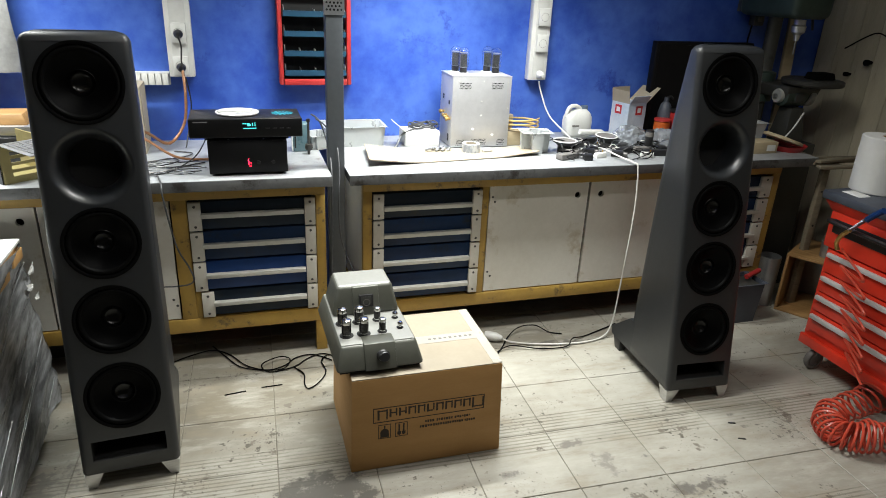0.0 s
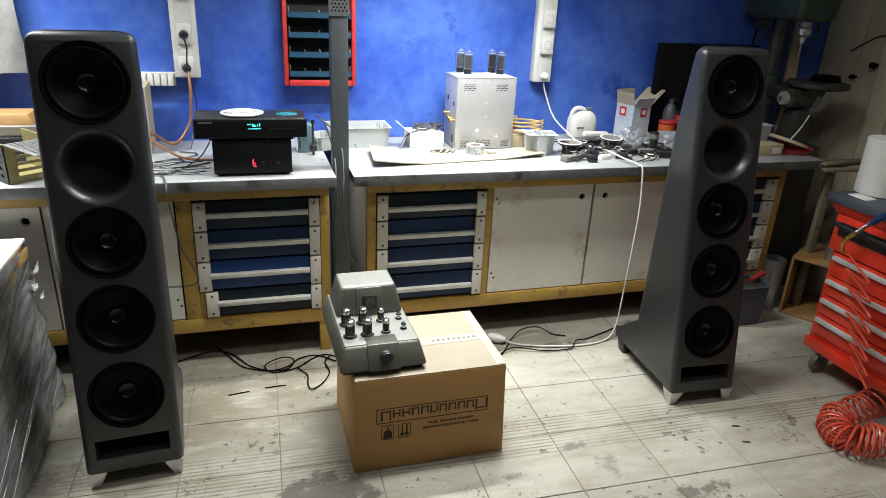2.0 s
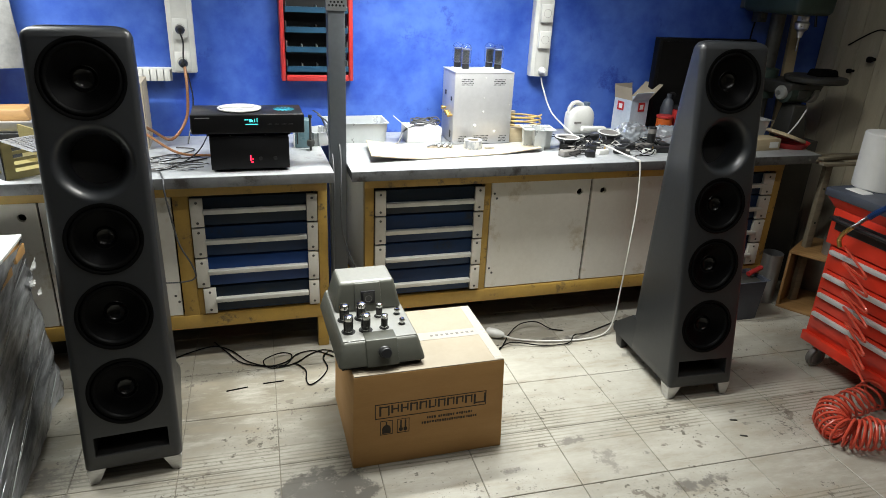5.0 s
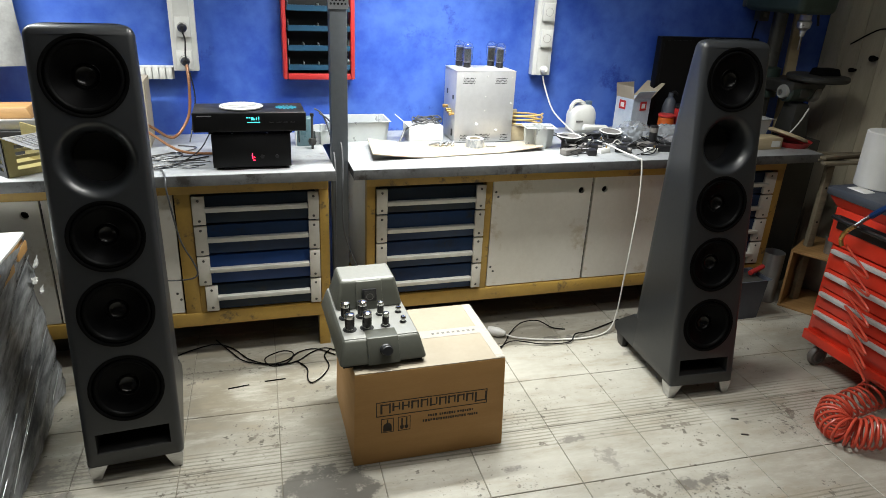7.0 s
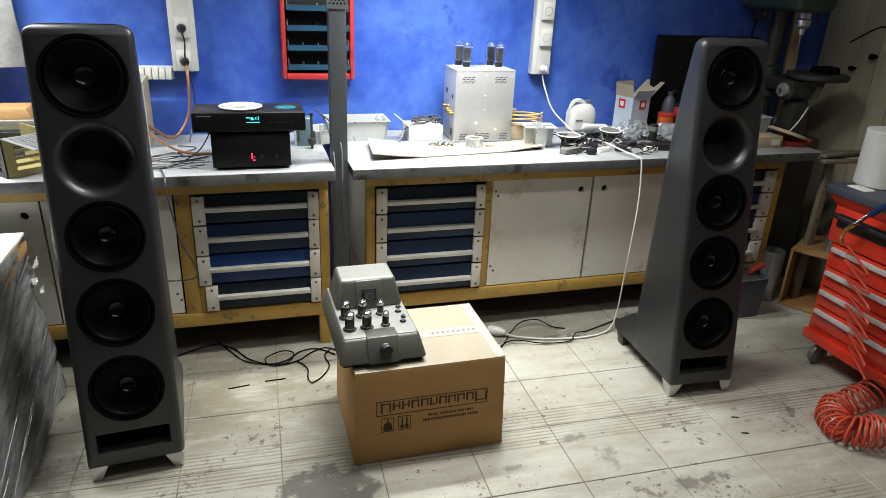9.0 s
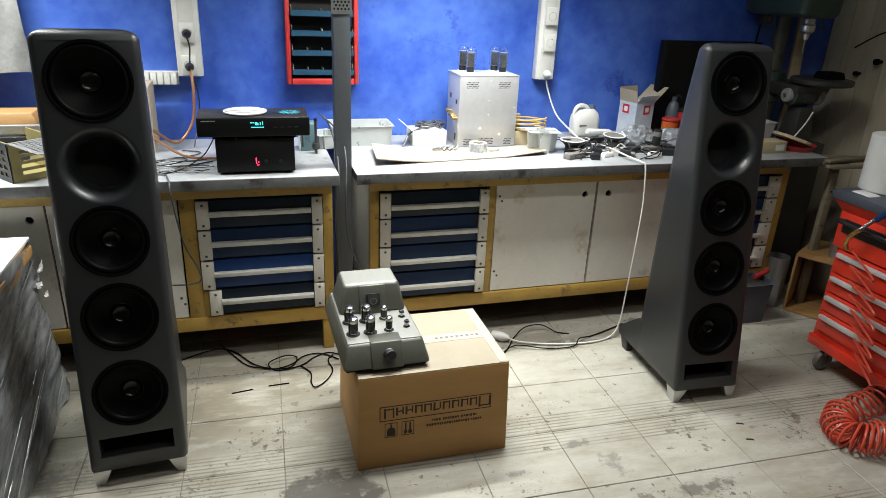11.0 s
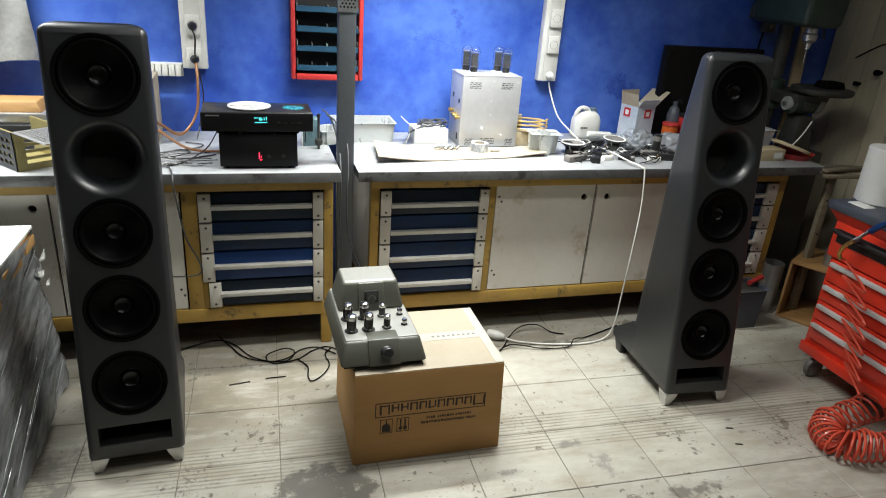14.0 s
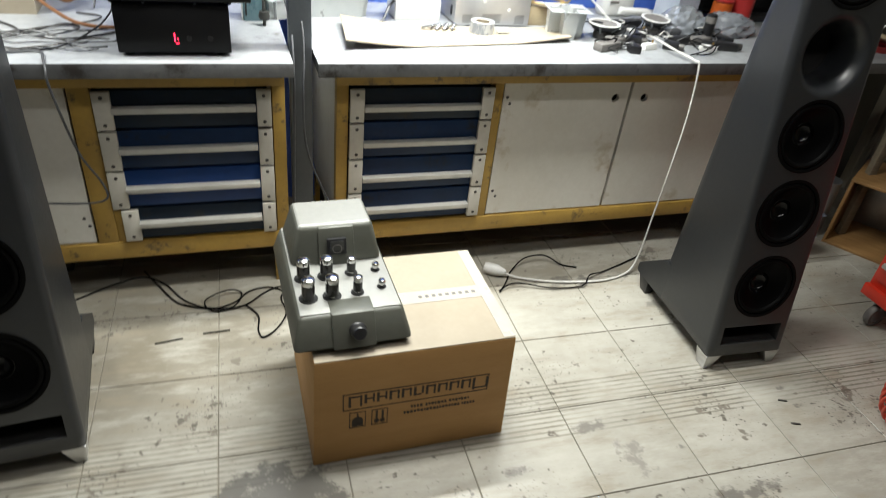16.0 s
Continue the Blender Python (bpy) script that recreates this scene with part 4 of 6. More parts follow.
for x0 in (0.115, 0.178):
    bm = bmesh.new()
    printed_frame(bm, x0, x0 + 0.047, 0.120, 0.180, 0, 0.0025)
    if x0 < 0.15:
        cyl(0.016, 0, 0.0008, 20, Matrix.Translation((x0 + 0.0235, 0, 0.145)) @ pose(0, 0, 0, 90, 0, 0), bm)
        box(bm, x0 + 0.0075, x0 + 0.0395, -0.0008, 0, 0.125, 0.145)
        box(bm, x0 + 0.021, x0 + 0.026, -0.0008, 0, 0.161, 0.175)
    else:
        for dx in (0.012, 0.029):
            box(bm, x0 + dx, x0 + dx + 0.006, -0.0008, 0, 0.126, 0.174)
            box(bm, x0 + dx - 0.004, x0 + dx + 0.010, -0.0008, 0, 0.129, 0.141)
    part("print_symbol", bm, "ink", carton, "printed handling symbol", PRINT)
bm = bmesh.new()
for k in range(9):
    box(bm, 0.345 + 0.021 * k, 0.345 + 0.021 * k + 0.011, CD / 2 - 0.006, CD / 2 + 0.006, CH + 0.001, CH + 0.0014)
part("print_bar", bm, "ink_grey", carton, "row of printed marks on the tape")

pre = thing("valve_preamplifier", "grey metal valve preamplifier with tower, meter and eight valves", "amplifier", pose(0.520, 2.205, CH + 0.001, 0, 0, 1.0) @ Matrix.Diagonal((1, 1, 0.90, 1)))
bm = bmesh.new()
taper(bm, (-0.160, 0.160, 0.0, 0.50, 0.020), (-0.138, 0.138, 0.045, 0.48, 0.112), 0.012, 3)
part("chassis", bm, "preamp", pre)
part("deck", taper(bmesh.new(), (-0.1345, 0.1345, 0.050, 0.475, 0.1115), (-0.1330, 0.1330, 0.052, 0.473, 0.1145), 0.001), "preamp_lit_top", pre, "grey top deck, toned paler for the light falling on it")
part("front_panel", taper(bmesh.new(), (-0.056, 0.058, -0.006, 0.10, 0.022), (-0.056, 0.058, 0.037, 0.10, 0.1165), 0.003), "preamp", pre, "raised middle panel")
tower = part("tower", taper(bmesh.new(), (-0.131, 0.131, 0.265, 0.470, 0.112), (-0.106, 0.106, 0.298, 0.440, 0.236), 0.014, 4), "preamp", pre)
part("tower_cap", taper(bmesh.new(), (-0.103, 0.103, 0.302, 0.436, 0.2330), (-0.097, 0.097, 0.308, 0.430, 0.2375), 0.002), "preamp_lit_top", tower)
part("tower_panel", taper(bmesh.new(), (-0.052, 0.052, 0.2575, 0.40, 0.113), (-0.050, 0.050, 0.2905, 0.40, 0.232), 0.004), "preamp", tower, "raised middle panel")
mt = Matrix.Translation((0.0, 0.270, 0.176)) @ pose(0, 0, 0, -14, 0, 0)
meter = part("meter", cube(-0.027, 0.027, -0.006, 0.01, -0.026, 0.026, 0.002), "black", pre, "small square black meter", mt)
part("dial", cube(-0.019, 0.019, -0.0075, -0.0062, -0.012, 0.018), "steel_dark", meter)
part("dial_arc", lathe([(0.012, 0), (0.014, 0), (0.014, 0.0008), (0.012, 0.0008), (0.012, 0)], 20, Matrix.Translation((0, -0.0077, -0.006)) @ pose(0, 0, 0, 90, 0, 0)), "ink_grey", meter)
kb = Matrix.Translation((0.008, 0.010, 0.075)) @ pose(0, 0, 0, 66, 0, 0)
part("knob", lathe([(0, 0.034), (0.017, 0.034), (0.0195, 0.031), (0.0205, 0.006), (0.024, 0.003), (0.024, 0), (0, 0)], 28, kb), "black", pre, "black control knob")
# black block paints the shade in the gap beneath the chassis
part("underside", cube(-0.145, 0.145, 0.02, 0.48, 0.006, 0.0205), "dark", pre)
for fx in (-0.12, 0.12):
    for fy in (0.06, 0.44):
        part("foot", cyl(0.014, 0, 0.0065, 16, Matrix.Translation((fx, fy, 0))), "rubber", pre)


def valve(x, y, r, h, z=0.1145):
    m = Matrix.Translation((x, y, z))
    socket = part("valve_socket", lathe([(r * 1.45, 0), (r * 1.45, 0.0012), (r * 0.9, 0.0014), (0, 0.0014)], 24, m), "dark", pre, "black socket ring")
    part("valve_base", cyl(r * 0.92, 0.001, 0.012, 20, m), "chrome", socket)
    part("valve_plates", cyl(r * 0.70, 0.012, h * 0.72, 16, m), "valve_black", socket)
    part("valve_glass", shell([(r, 0.010), (r * 1.02, h * 0.3), (r * 1.02, h * 0.80), (r * 0.98, h * 0.90)], 0.0008, 24, m), "valve_black", socket)
    part("valve_cap", lathe([(r * 1.0, h * 0.70), (r * 1.03, h * 0.72), (r * 1.03, h * 0.88), (r * 0.95, h * 0.95), (r * 0.6, h), (0, h * 1.01)], 24, m), "chrome", socket, "silvered valve top")


for x, y in ((-0.103, 0.118), (-0.040, 0.118), (-0.103, 0.208), (-0.040, 0.208)):
    valve(x, y, 0.0175, 0.076)
for x, y in ((0.030, 0.122), (0.030, 0.212)):
    valve(x, y, 0.0125, 0.062)
for x, y in ((0.100, 0.135), (0.100, 0.215)):
    m = Matrix.Translation((x, y, 0.1145))
    sk = part("small_valve_socket", lathe([(0.013, 0), (0.013, 0.001), (0, 0.0012)], 20, m), "dark", pre, "black socket ring")
    part("small_valve", lathe([(0.006, 0.001), (0.006, 0.010), (0.010, 0.014), (0.011, 0.021), (0.008, 0.027), (0, 0.029)], 20, m), "chrome", sk, "small silvered valve")


# ---- wall fittings ----
def trunking(name, xc, half, z0, z1, sockets, label):
    t = thing(name, label, "cable trunking", pose(xc, WALL_Y, z0))
    part("channel", cube(-half, half, -0.05, 0, 0, z1 - z0, 0.003), "white_dirty", t)
    part("cover", cube(-half * 0.62, half * 0.62, -0.056, -0.05, 0.0, z1 - z0, 0.002), "white_plastic", t)
    for dx, dz in sockets:
        s = part("socket", cube(dx - 0.034, dx + 0.034, -0.074, -0.056, dz - 0.045, dz + 0.045, 0.004), "white_plastic", t, "white power socket")
        m = Matrix.Translation((dx, -0.0745, dz)) @ pose(0, 0, 0, 90, 0, 0)
        part("socket_well", lathe([(0.022, 0), (0.021, 0.001), (0.019, -0.010), (0, -0.010)], 24, m), "ink_grey", s)
    return t


trunking("cable_trunking", -0.145, 0.057, 1.215, 2.3, ((-0.003, 0.052), (0.0, 0.200), (0, 0.40)), "white vertical cable trunking with sockets on the wall")
trunking("cable_trunking", 1.692, 0.053, 1.205, 2.3, ((0.006, 0.195), (0.006, 0.33)), "white vertical cable trunking with sockets on the wall")
tp = solid("white_plug", lathe([(0, 0), (0.018, 0), (0.022, 0.01), (0.02, 0.03), (0.008, 0.05), (0, 0.05)], 20, Matrix.Translation((1.70, 3.667, 1.235)) @ pose(0, 0, 0, 90, 0, 0)), "white_plastic", "white plug in the wall trunking", "plug")
for z, c in ((1.412, "black"), (1.262, "black")):
    solid("black_plug", lathe([(0, 0), (0.019, 0), (0.021, 0.008), (0.018, 0.024), (0.009, 0.036), (0, 0.036)], 20, Matrix.Translation((-0.145, 3.645, z)) @ pose(0, 0, 0, 90, 0, 0)), c, "round black plug in a wall socket", "plug")
solid("plug_cable", sweep([(-0.145, 3.612, 1.40), (-0.135, 3.605, 1.36), (-0.14, 3.61, 1.30), (-0.14, 3.615, 1.27)], 0.004, 6), "black", "thin black cable hanging between plugs", "cable")
solid("copper_speaker_cable", sweep([(-0.14, 3.62, 1.25), (-0.135, 3.58, 1.15), (-0.15, 3.55, 1.02), (-0.22, 3.50, 0.935), (-0.30, 3.46, 0.99), (-0.40, 3.44, 1.06)], 0.0068, 8), "copper_cable", "copper coloured loudspeaker cable", "cable")
solid("copper_speaker_cable", sweep([(-0.40, 3.40, 1.04), (-0.30, 3.36, 0.985), (-0.18, 3.30, 0.92), (-0.05, 3.28, 0.91), (0.0, 3.30, 0.91)], 0.006, 8), "copper_cable", "copper coloured loudspeaker cable", "cable")
solid("thin_cable", sweep([(-0.13, 3.62, 1.22), (-0.115, 3.60, 1.10), (-0.135, 3.56, 0.98), (-0.15, 3.50, 0.912)], 0.0035, 6), "black", "thin black cable hanging down the wall", "cable")

duct = thing("slotted_duct", "white slotted plastic wiring duct on the wall", "cable duct", pose(-0.81, WALL_Y, 1.172))
part("duct_back", cube(0, 0.605, -0.012, 0, 0, 0.062), "white_dirty", duct)
part("duct_top", cube(0, 0.605, -0.05, -0.012, 0.056, 0.062), "white_dirty", duct)
finger = mesh_of("finger", cube(0, 0.0255, -0.05, -0.046, 0.004, 0.056, 0.001), "white_dirty")
for k in range(20):
    f = new("finger", finger)
    f.parent, f.matrix_basis = duct, pose(0.003 + 0.030 * k, 0, 0)

rack = thing("parts_organizer", "red plastic wall organizer with teal trays of small parts", "organizer", pose(0.480, WALL_Y, 1.180))
part("back_panel", cube(-0.152, 0.152, -0.01, 0, 0.02, 0.46), "dark", rack)
for sx in (-1, 1):
    part("side_rail", cube(sx * 0.166 - 0.011, sx * 0.166 + 0.011, -0.075, 0, 0, 0.47, 0.006), "red_plastic", rack)
    part("corner_clip", cube(sx * 0.168 - 0.016, sx * 0.168 + 0.016, -0.079, -0.01, 0.44, 0.472, 0.004), "white_plastic", rack)
part("bottom_rail", cube(-0.154, 0.154, -0.08, 0, 0, 0.030, 0.005), "red_plastic", rack)
part("top_rail", cube(-0.154, 0.154, -0.06, 0, 0.425, 0.465, 0.006), "red_plastic", rack)
for k in range(4):
    z = 0.048 + 0.092 * k
    bm = bmesh.new()
    box(bm, -0.150, 0.150, -0.085, -0.01, z, z + 0.004)
    box(bm, -0.150, 0.150, -0.088, -0.084, z, z + 0.026)
    tray = part("tray", bm, "teal_tray", rack, "teal plastic tray")
    for j in range(5 if k < 2 else 3):
        xx = -0.146 + 0.292 * j / (4 if k < 2 else 2)
        part("divider", cube(xx - 0.001, xx + 0.001, -0.080, -0.012, z + 0.004, z + (0.050 if j in (0, 4) else 0.034)), "frost", tray)
    bm = bmesh.new()
    rnd = random.Random(k)
    for _ in range(5):
        px, py = rnd.uniform(-0.14, 0.14), rnd.uniform(-0.075, -0.03)
        box(bm, px, px + rnd.uniform(0.01, 0.03), py, py + 0.012, z + 0.0045, z + rnd.uniform(0.012, 0.022), 0.002, 1)
    part("small_parts", bm, "paper" if k in (1, 3) else "ink_grey", tray)

bag = bmesh.new()
bmesh.ops.create_grid(bag, x_segments=24, y_segments=24, size=0.5)
for v in bag.verts:
    u, w = v.co.x + 0.5, v.co.y + 0.5
    n = noise.noise(Vector((u * 5, w * 2, 3))) * 0.045 + noise.noise(Vector((u * 14, w * 4, 7))) * 0.016
    v.co = Vector((-1.30 + 0.47 * u + 0.05 * (1 - w) * (u - 0.3), 3.62 - 0.10 * math.sin(math.pi * min(1, max(0, u))) * (1.1 - w * 0.7) + n, 1.235 + 0.62 * w + 0.012 * math.sin(9 * u)))
bmesh.ops.solidify(bag, geom=bag.faces[:], thickness=0.003)
hang = thing("plastic_bag", "crumpled grey plastic bag hanging on the wall", "bag", pose(0, 0, 0))
part("bag_body", bag, "bag", hang, angle=70)
part("hook", cyl(0.006, 0, 0.11, 10, Matrix.Translation((-1.06, 3.72, 1.845)) @ pose(0, 0, 0, 90, 0, 0)), "galv", hang)

panel = thing("flat_screen", "large black flat screen panel standing on the worktop", "screen", pose(2.38, 3.60, TOP))
part("bezel", cube(0, 0.66, 0, 0.05, 0.03, 0.53, 0.006), "amp_black", panel)
part("glass_front", cube(0.02, 0.64, -0.002, 0.0, 0.05, 0.51), "amp_black", panel)
part("stand", cube(0.20, 0.46, -0.06, 0.10, 0, 0.03, 0.004), "black", panel)


# ---- things on the left bench ----
def frame_of_slots(bm, x0, x1, y, z0, z1, n):
    """Louvred side: horizontal slats."""
    for k in range(n):
        z = z0 + (z1 - z0) * (k + 0.25) / n
        box(bm, x0, x1, y, y + 0.004, z, z + (z1 - z0) / n * 0.5)


amp = thing("power_amplifier", "black box amplifier with a small red display", "amplifier", pose(0.124, 3.035, TOP))
part("case", cube(-0.158, 0.158, 0.0, 0.33, 0.010, 0.150, 0.003), "amp_black", amp)
part("front_plate", cube(-0.158, 0.158, -0.005, 0.0, 0.012, 0.146, 0.002), "amp_black", amp)
for fx in (-0.13, 0.13):
    for fy in (0.03, 0.30):
        part("foot", cyl(0.013, 0, 0.010, 14, Matrix.Translation((fx, fy, 0))), "rubber", amp)
bm = bmesh.new()
for dx, dz, w, h in ((0, 0.0, 0.004, 0.012), (0, 0.013, 0.004, 0.012), (0.009, 0.004, 0.003, 0.006), (0.004, -0.007, 0.009, 0.003)):
    box(bm, dx - 0.002, dx - 0.002 + w, -0.0062, -0.005, 0.046 + dz, 0.046 + dz + h)
part("display_digits", bm, "led_red", amp, "glowing red digit")
for dx in (0.04, 0.10):
    part("button", cyl(0.008, 0, 0.003, 16, Matrix.Translation((dx, -0.005, 0.055)) @ pose(0, 0, 0, 90, 0, 0)), "black", amp)
for dx in (-0.075, 0.065):
    part("case_screw", cyl(0.004, 0, 0.002, 10, Matrix.Translation((dx, 0.012, 0.150))), "alu", amp)

tuner = thing("disc_player", "black disc player with cyan display, stacked on the amplifier", "disc player", pose(0.124, 3.02, TOP + 0.150))
part("case", cube(-0.222, 0.222, 0.012, 0.215, 0.014, 0.090, 0.003), "black", tuner)
part("fascia", cube(-0.224, 0.224, 0.0, 0.012, 0.012, 0.092, 0.007, 3), "amp_black", tuner)
for fx in (-0.15, 0.15):
    for fy in (0.04, 0.18):
        part("foot", cyl(0.018, 0, 0.014, 16, Matrix.Translation((fx, fy, 0))), "rubber", tuner)
bm = bmesh.new()
for k, (w, h) in enumerate(((0.008, 0.004), (0.006, 0.004), (0.009, 0.012), (0.004, 0.007), (0.003, 0.012), (0.003, 0.015))):
    box(bm, -0.015 + 0.0095 * k, -0.015 + 0.0095 * k + w, -0.0008, 0, 0.060 if k > 1 else 0.068, 0.060 + h if k > 1 else 0.068 + h)
box(bm, -0.013, 0.038, -0.0008, 0, 0.050, 0.053)
part("display", bm, "led_cyan", tuner, "glowing cyan display marks")
part("badge", cube(-0.205, -0.150, -0.0008, 0, 0.076, 0.080), "alu", tuner, "small silver badge")
for k in range(4):
    part("button", cube(0.075 + 0.028 * k, 0.093 + 0.028 * k, -0.002, 0, 0.048, 0.052), "black", tuner)
bm = bmesh.new()
rnd = random.Random(4)
for k in range(7):
    a = k * math.pi / 7
    box(bm, -0.045, 0.045, -0.004, 0.004, 0, 0.0008)
    bmesh.ops.rotate(bm, verts=bm.verts[-8:], cent=(0, 0, 0), matrix=Matrix.Rotation(a, 3, "Z"))
part("cover_print", bm, "cyan_print", tuner, "cyan star print on the cover", pose(0.150, 0.115, 0.0905))
disc = solid("white_coaster", lathe([(0, 0), (0.075, 0.0), (0.088, 0.004), (0.089, 0.008), (0.078, 0.010), (0.06, 0.006), (0, 0.006)], 36), "white_plastic", "white round saucer lying on the disc player", "saucer", pose(0.092, 3.135, TOP + 0.150 + 0.0905))

holder = thing("plastic_box", "small blue grey plastic box with a white side", "box", pose(0.372, 3.43, TOP))
part("body", cube(-0.035, 0.040, -0.02, 0.05, 0, 0.135, 0.006, 3), "teal_box", holder)
part("side_sheet", cube(-0.040, -0.0355, -0.018, 0.048, 0.004, 0.125, 0.001), "white_plastic", holder, "white plastic side")
part("slot", cube(-0.028, -0.022, -0.022, -0.0195, 0.02, 0.10), "dark", holder)
solid("plastic_stick", sweep([(-0.035, 0.0, 0.0), (0.0, 0.006, 0.002), (0.05, 0.0, 0.001), (0.10, 0.014, 0.003)], 0.004, 8), "white_plastic", "short pale plastic stick lying across the saucer", "stick", pose(0.050, 3.10, TOP + 0.150 + 0.104))
rnd = random.Random(31)
for k in range(5):
    x, y = rnd.uniform(-0.46, -0.36), rnd.uniform(3.04, 3.34)
    pts, turn = [(x, y, 0.904)], rnd.uniform(-0.4, 0.4)
    for j in range(7):
        turn += rnd.uniform(-0.8, 0.8)
        x, y = x + 0.055 * math.cos(turn), min(3.42, max(3.00, y + 0.055 * math.sin(turn)))
        pts.append((min(x, -0.055), y, 0.904 + rnd.uniform(0, 0.008)))
    solid("loose_cable", sweep(pts, rnd.uniform(0.0016, 0.0028), 6, None, 4), ("black", "cable_grey", "black", "screw")[k % 4], "thin tangled cable lying on the worktop", "cable")
ant = thing("probe_stand", "thin dark rod with a clamp, standing on the worktop", "probe", pose(0.405, 3.36, TOP))
part("rod", cyl(0.006, 0.0, 0.165, 12), "steel_dark", ant)
part("clamp", lathe([(0, 0.02), (0.016, 0.022), (0.02, 0.035), (0.016, 0.05), (0, 0.052)], 16), "steel_dark", ant)
part("tip", cyl(0.009, 0.155, 0.168, 12), "black", ant)

for k, (pts, r, c) in enumerate((
        ([(-0.06, 3.25, 0.905), (-0.18, 3.18, 0.906), (-0.30, 3.22, 0.906), (-0.36, 3.30, 0.906), (-0.42, 3.36, 0.906)], 0.0035, "black"),
        ([(-0.05, 3.35, 0.99), (-0.10, 3.25, 0.93), (-0.20, 3.10, 0.906), (-0.30, 3.08, 0.906), (-0.38, 3.12, 0.906)], 0.003, "black"),
        ([(-0.40, 3.20, 0.905), (-0.28, 3.28, 0.908), (-0.16, 3.35, 0.906), (-0.12, 3.42, 0.906), (-0.2, 3.46, 0.906)], 0.003, "screw"),
        ([(-0.42, 3.25, 0.905), (-0.27, 3.19, 0.909), (-0.17, 3.27, 0.908), (-0.22, 3.33, 0.906), (-0.33, 3.20, 0.908), (-0.40, 3.15, 0.906)], 0.003, "black"),
        ([(-0.36, 3.05, 0.905), (-0.25, 3.06, 0.906), (-0.225, 2.99, 0.906), (-0.215, 2.944, 0.895), (-0.213, 2.935, 0.84), (-0.19, 2.99, 0.62), (-0.15, 3.02, 0.50), (-0.14, 3.015, 0.44), (-0.2, 3.02, 0.42), (-0.35, 3.04, 0.42)], 0.0036, "cable_grey"))):
    solid("loose_cable", sweep(pts, r, 6), c, "thin tangled cable lying on the worktop" if k < 4 else "thin cable hanging over the worktop's edge", "cable")

chas = thing("perforated_chassis", "gold and silver perforated metal amplifier chassis", "chassis", pose(-0.775, 3.02, TOP, 0, 0, 40) @ Matrix.Diagonal((1.22, 1.22, 1.22, 1)))
bm = bmesh.new()
box(bm, 0, 0.006, 0, 0.20, 0, 0.125)
box(bm, 0.15, 0.156, 0, 0.20, 0, 0.125)
box(bm, 0.006, 0.15, 0, 0.20, 0, 0.006)
part("shell", bm, "gold", chas)
bm = bmesh.new()
part("front_plate", plate_with_holes(rect(0, 0.156, 0, 0.125), [rect(0.03, 0.145, 0.022 + 0.022 * k, 0.034 + 0.022 * k) for k in range(4)], -0.004, 0.0, bm), "gold", chas, "gold front plate with slots")
holes = [rect(0.012 + 0.013 * i, 0.021 + 0.013 * i, 0.012 + 0.016 * j, 0.022 + 0.016 * j) for i in range(10) for j in range(11)]
part("perforated_lid", plate_with_holes(rect(0, 0.156, 0, 0.20), holes, 0, 0.003), "alu", chas, "perforated silver lid", Matrix.Translation((0, 0, 0.128)) @ pose(0, 0, 0, -90, 0, 0) @ Matrix.Scale(-1, 4, (0, 0, 1)))
side = [rect(0.015 + 0.030 * i, 0.037 + 0.030 * i, 0.018 + 0.024 * j, 0.030 + 0.024 * j) for i in range(6) for j in range(4)]
part("side_plate", plate_with_holes(rect(0, 0.20, 0, 0.125), side, 0, 0.003), "black", chas, "black slotted side", pose(-0.001, 0.0, 0, 0, 0, 90))
solid("equipment_case", cube(-1.30, -0.72, 3.36, 3.62, TOP, TOP + 0.105, 0.006), "black", "dark equipment case on the worktop", "case")
solid("silver_case", cube(-1.28, -0.74, 3.38, 3.60, TOP + 0.105, TOP + 0.15, 0.006), "alu", "silver flat case lying on another case", "case")
solid("wooden_block", taper(bmesh.new(), (-1.10, -0.76, 3.40, 3.56, TOP + 0.15), (-1.09, -0.78, 3.41, 3.55, TOP + 0.195), 0.004), "wood", "tan wooden block lying on a case", "block")
tall = thing("tall_carton", "tall plain cardboard carton on the worktop", "box", pose(-0.50, 3.50, TOP))
part("body", cube(-0.14, 0.185, -0.05, 0.15, 0, 0.30, 0.003), "card_pale", tall)
part("flap", cube(-0.14, 0.185, -0.053, -0.0505, 0.0, 0.298), "card_pale", tall)

# ---- things on the right bench ----
tub = thing("plastic_tub", "milky rectangular open plastic tub on the worktop", "tub", pose(0.652, 3.57, TOP))


def open_tub(x, y, h, flare, wall, round_off=0.018):
    bm = bmesh.new()
    o = [[bm.verts.new((sx * a, sy * b, z)) for sx, sy in ((-1, -1), (1, -1), (1, 1), (-1, 1))]
         for a, b, z in ((x, y, 0), (x + flare, y + flare, h), (x + flare + 0.006, y + flare + 0.006, h), (x + flare - wall, y + flare - wall, h - 0.001), (x - wall, y - wall, wall))]
    for p, q in zip(o, o[1:]):
        for i in range(4):
            bm.faces.new((p[i], p[(i + 1) % 4], q[(i + 1) % 4], q[i]))
    bm.faces.new(o[0][::-1])
    bm.faces.new(o[-1])
    bmesh.ops.bevel(bm, geom=[e for e in bm.edges if abs(e.verts[0].co.z - e.verts[1].co.z) > 0.01], offset=round_off, segments=4, affect="EDGES")
    return bm


part("tub_body", open_tub(0.142, 0.085, 0.100, 0.010, 0.003), "frost", tub)
small_tub = solid("plastic_tub", open_tub(0.05, 0.06, 0.07, 0.008, 0.003), "frost", "small milky plastic tub beside the post", "tub", pose(0.458, 3.50, TOP, 0, 0, 25))

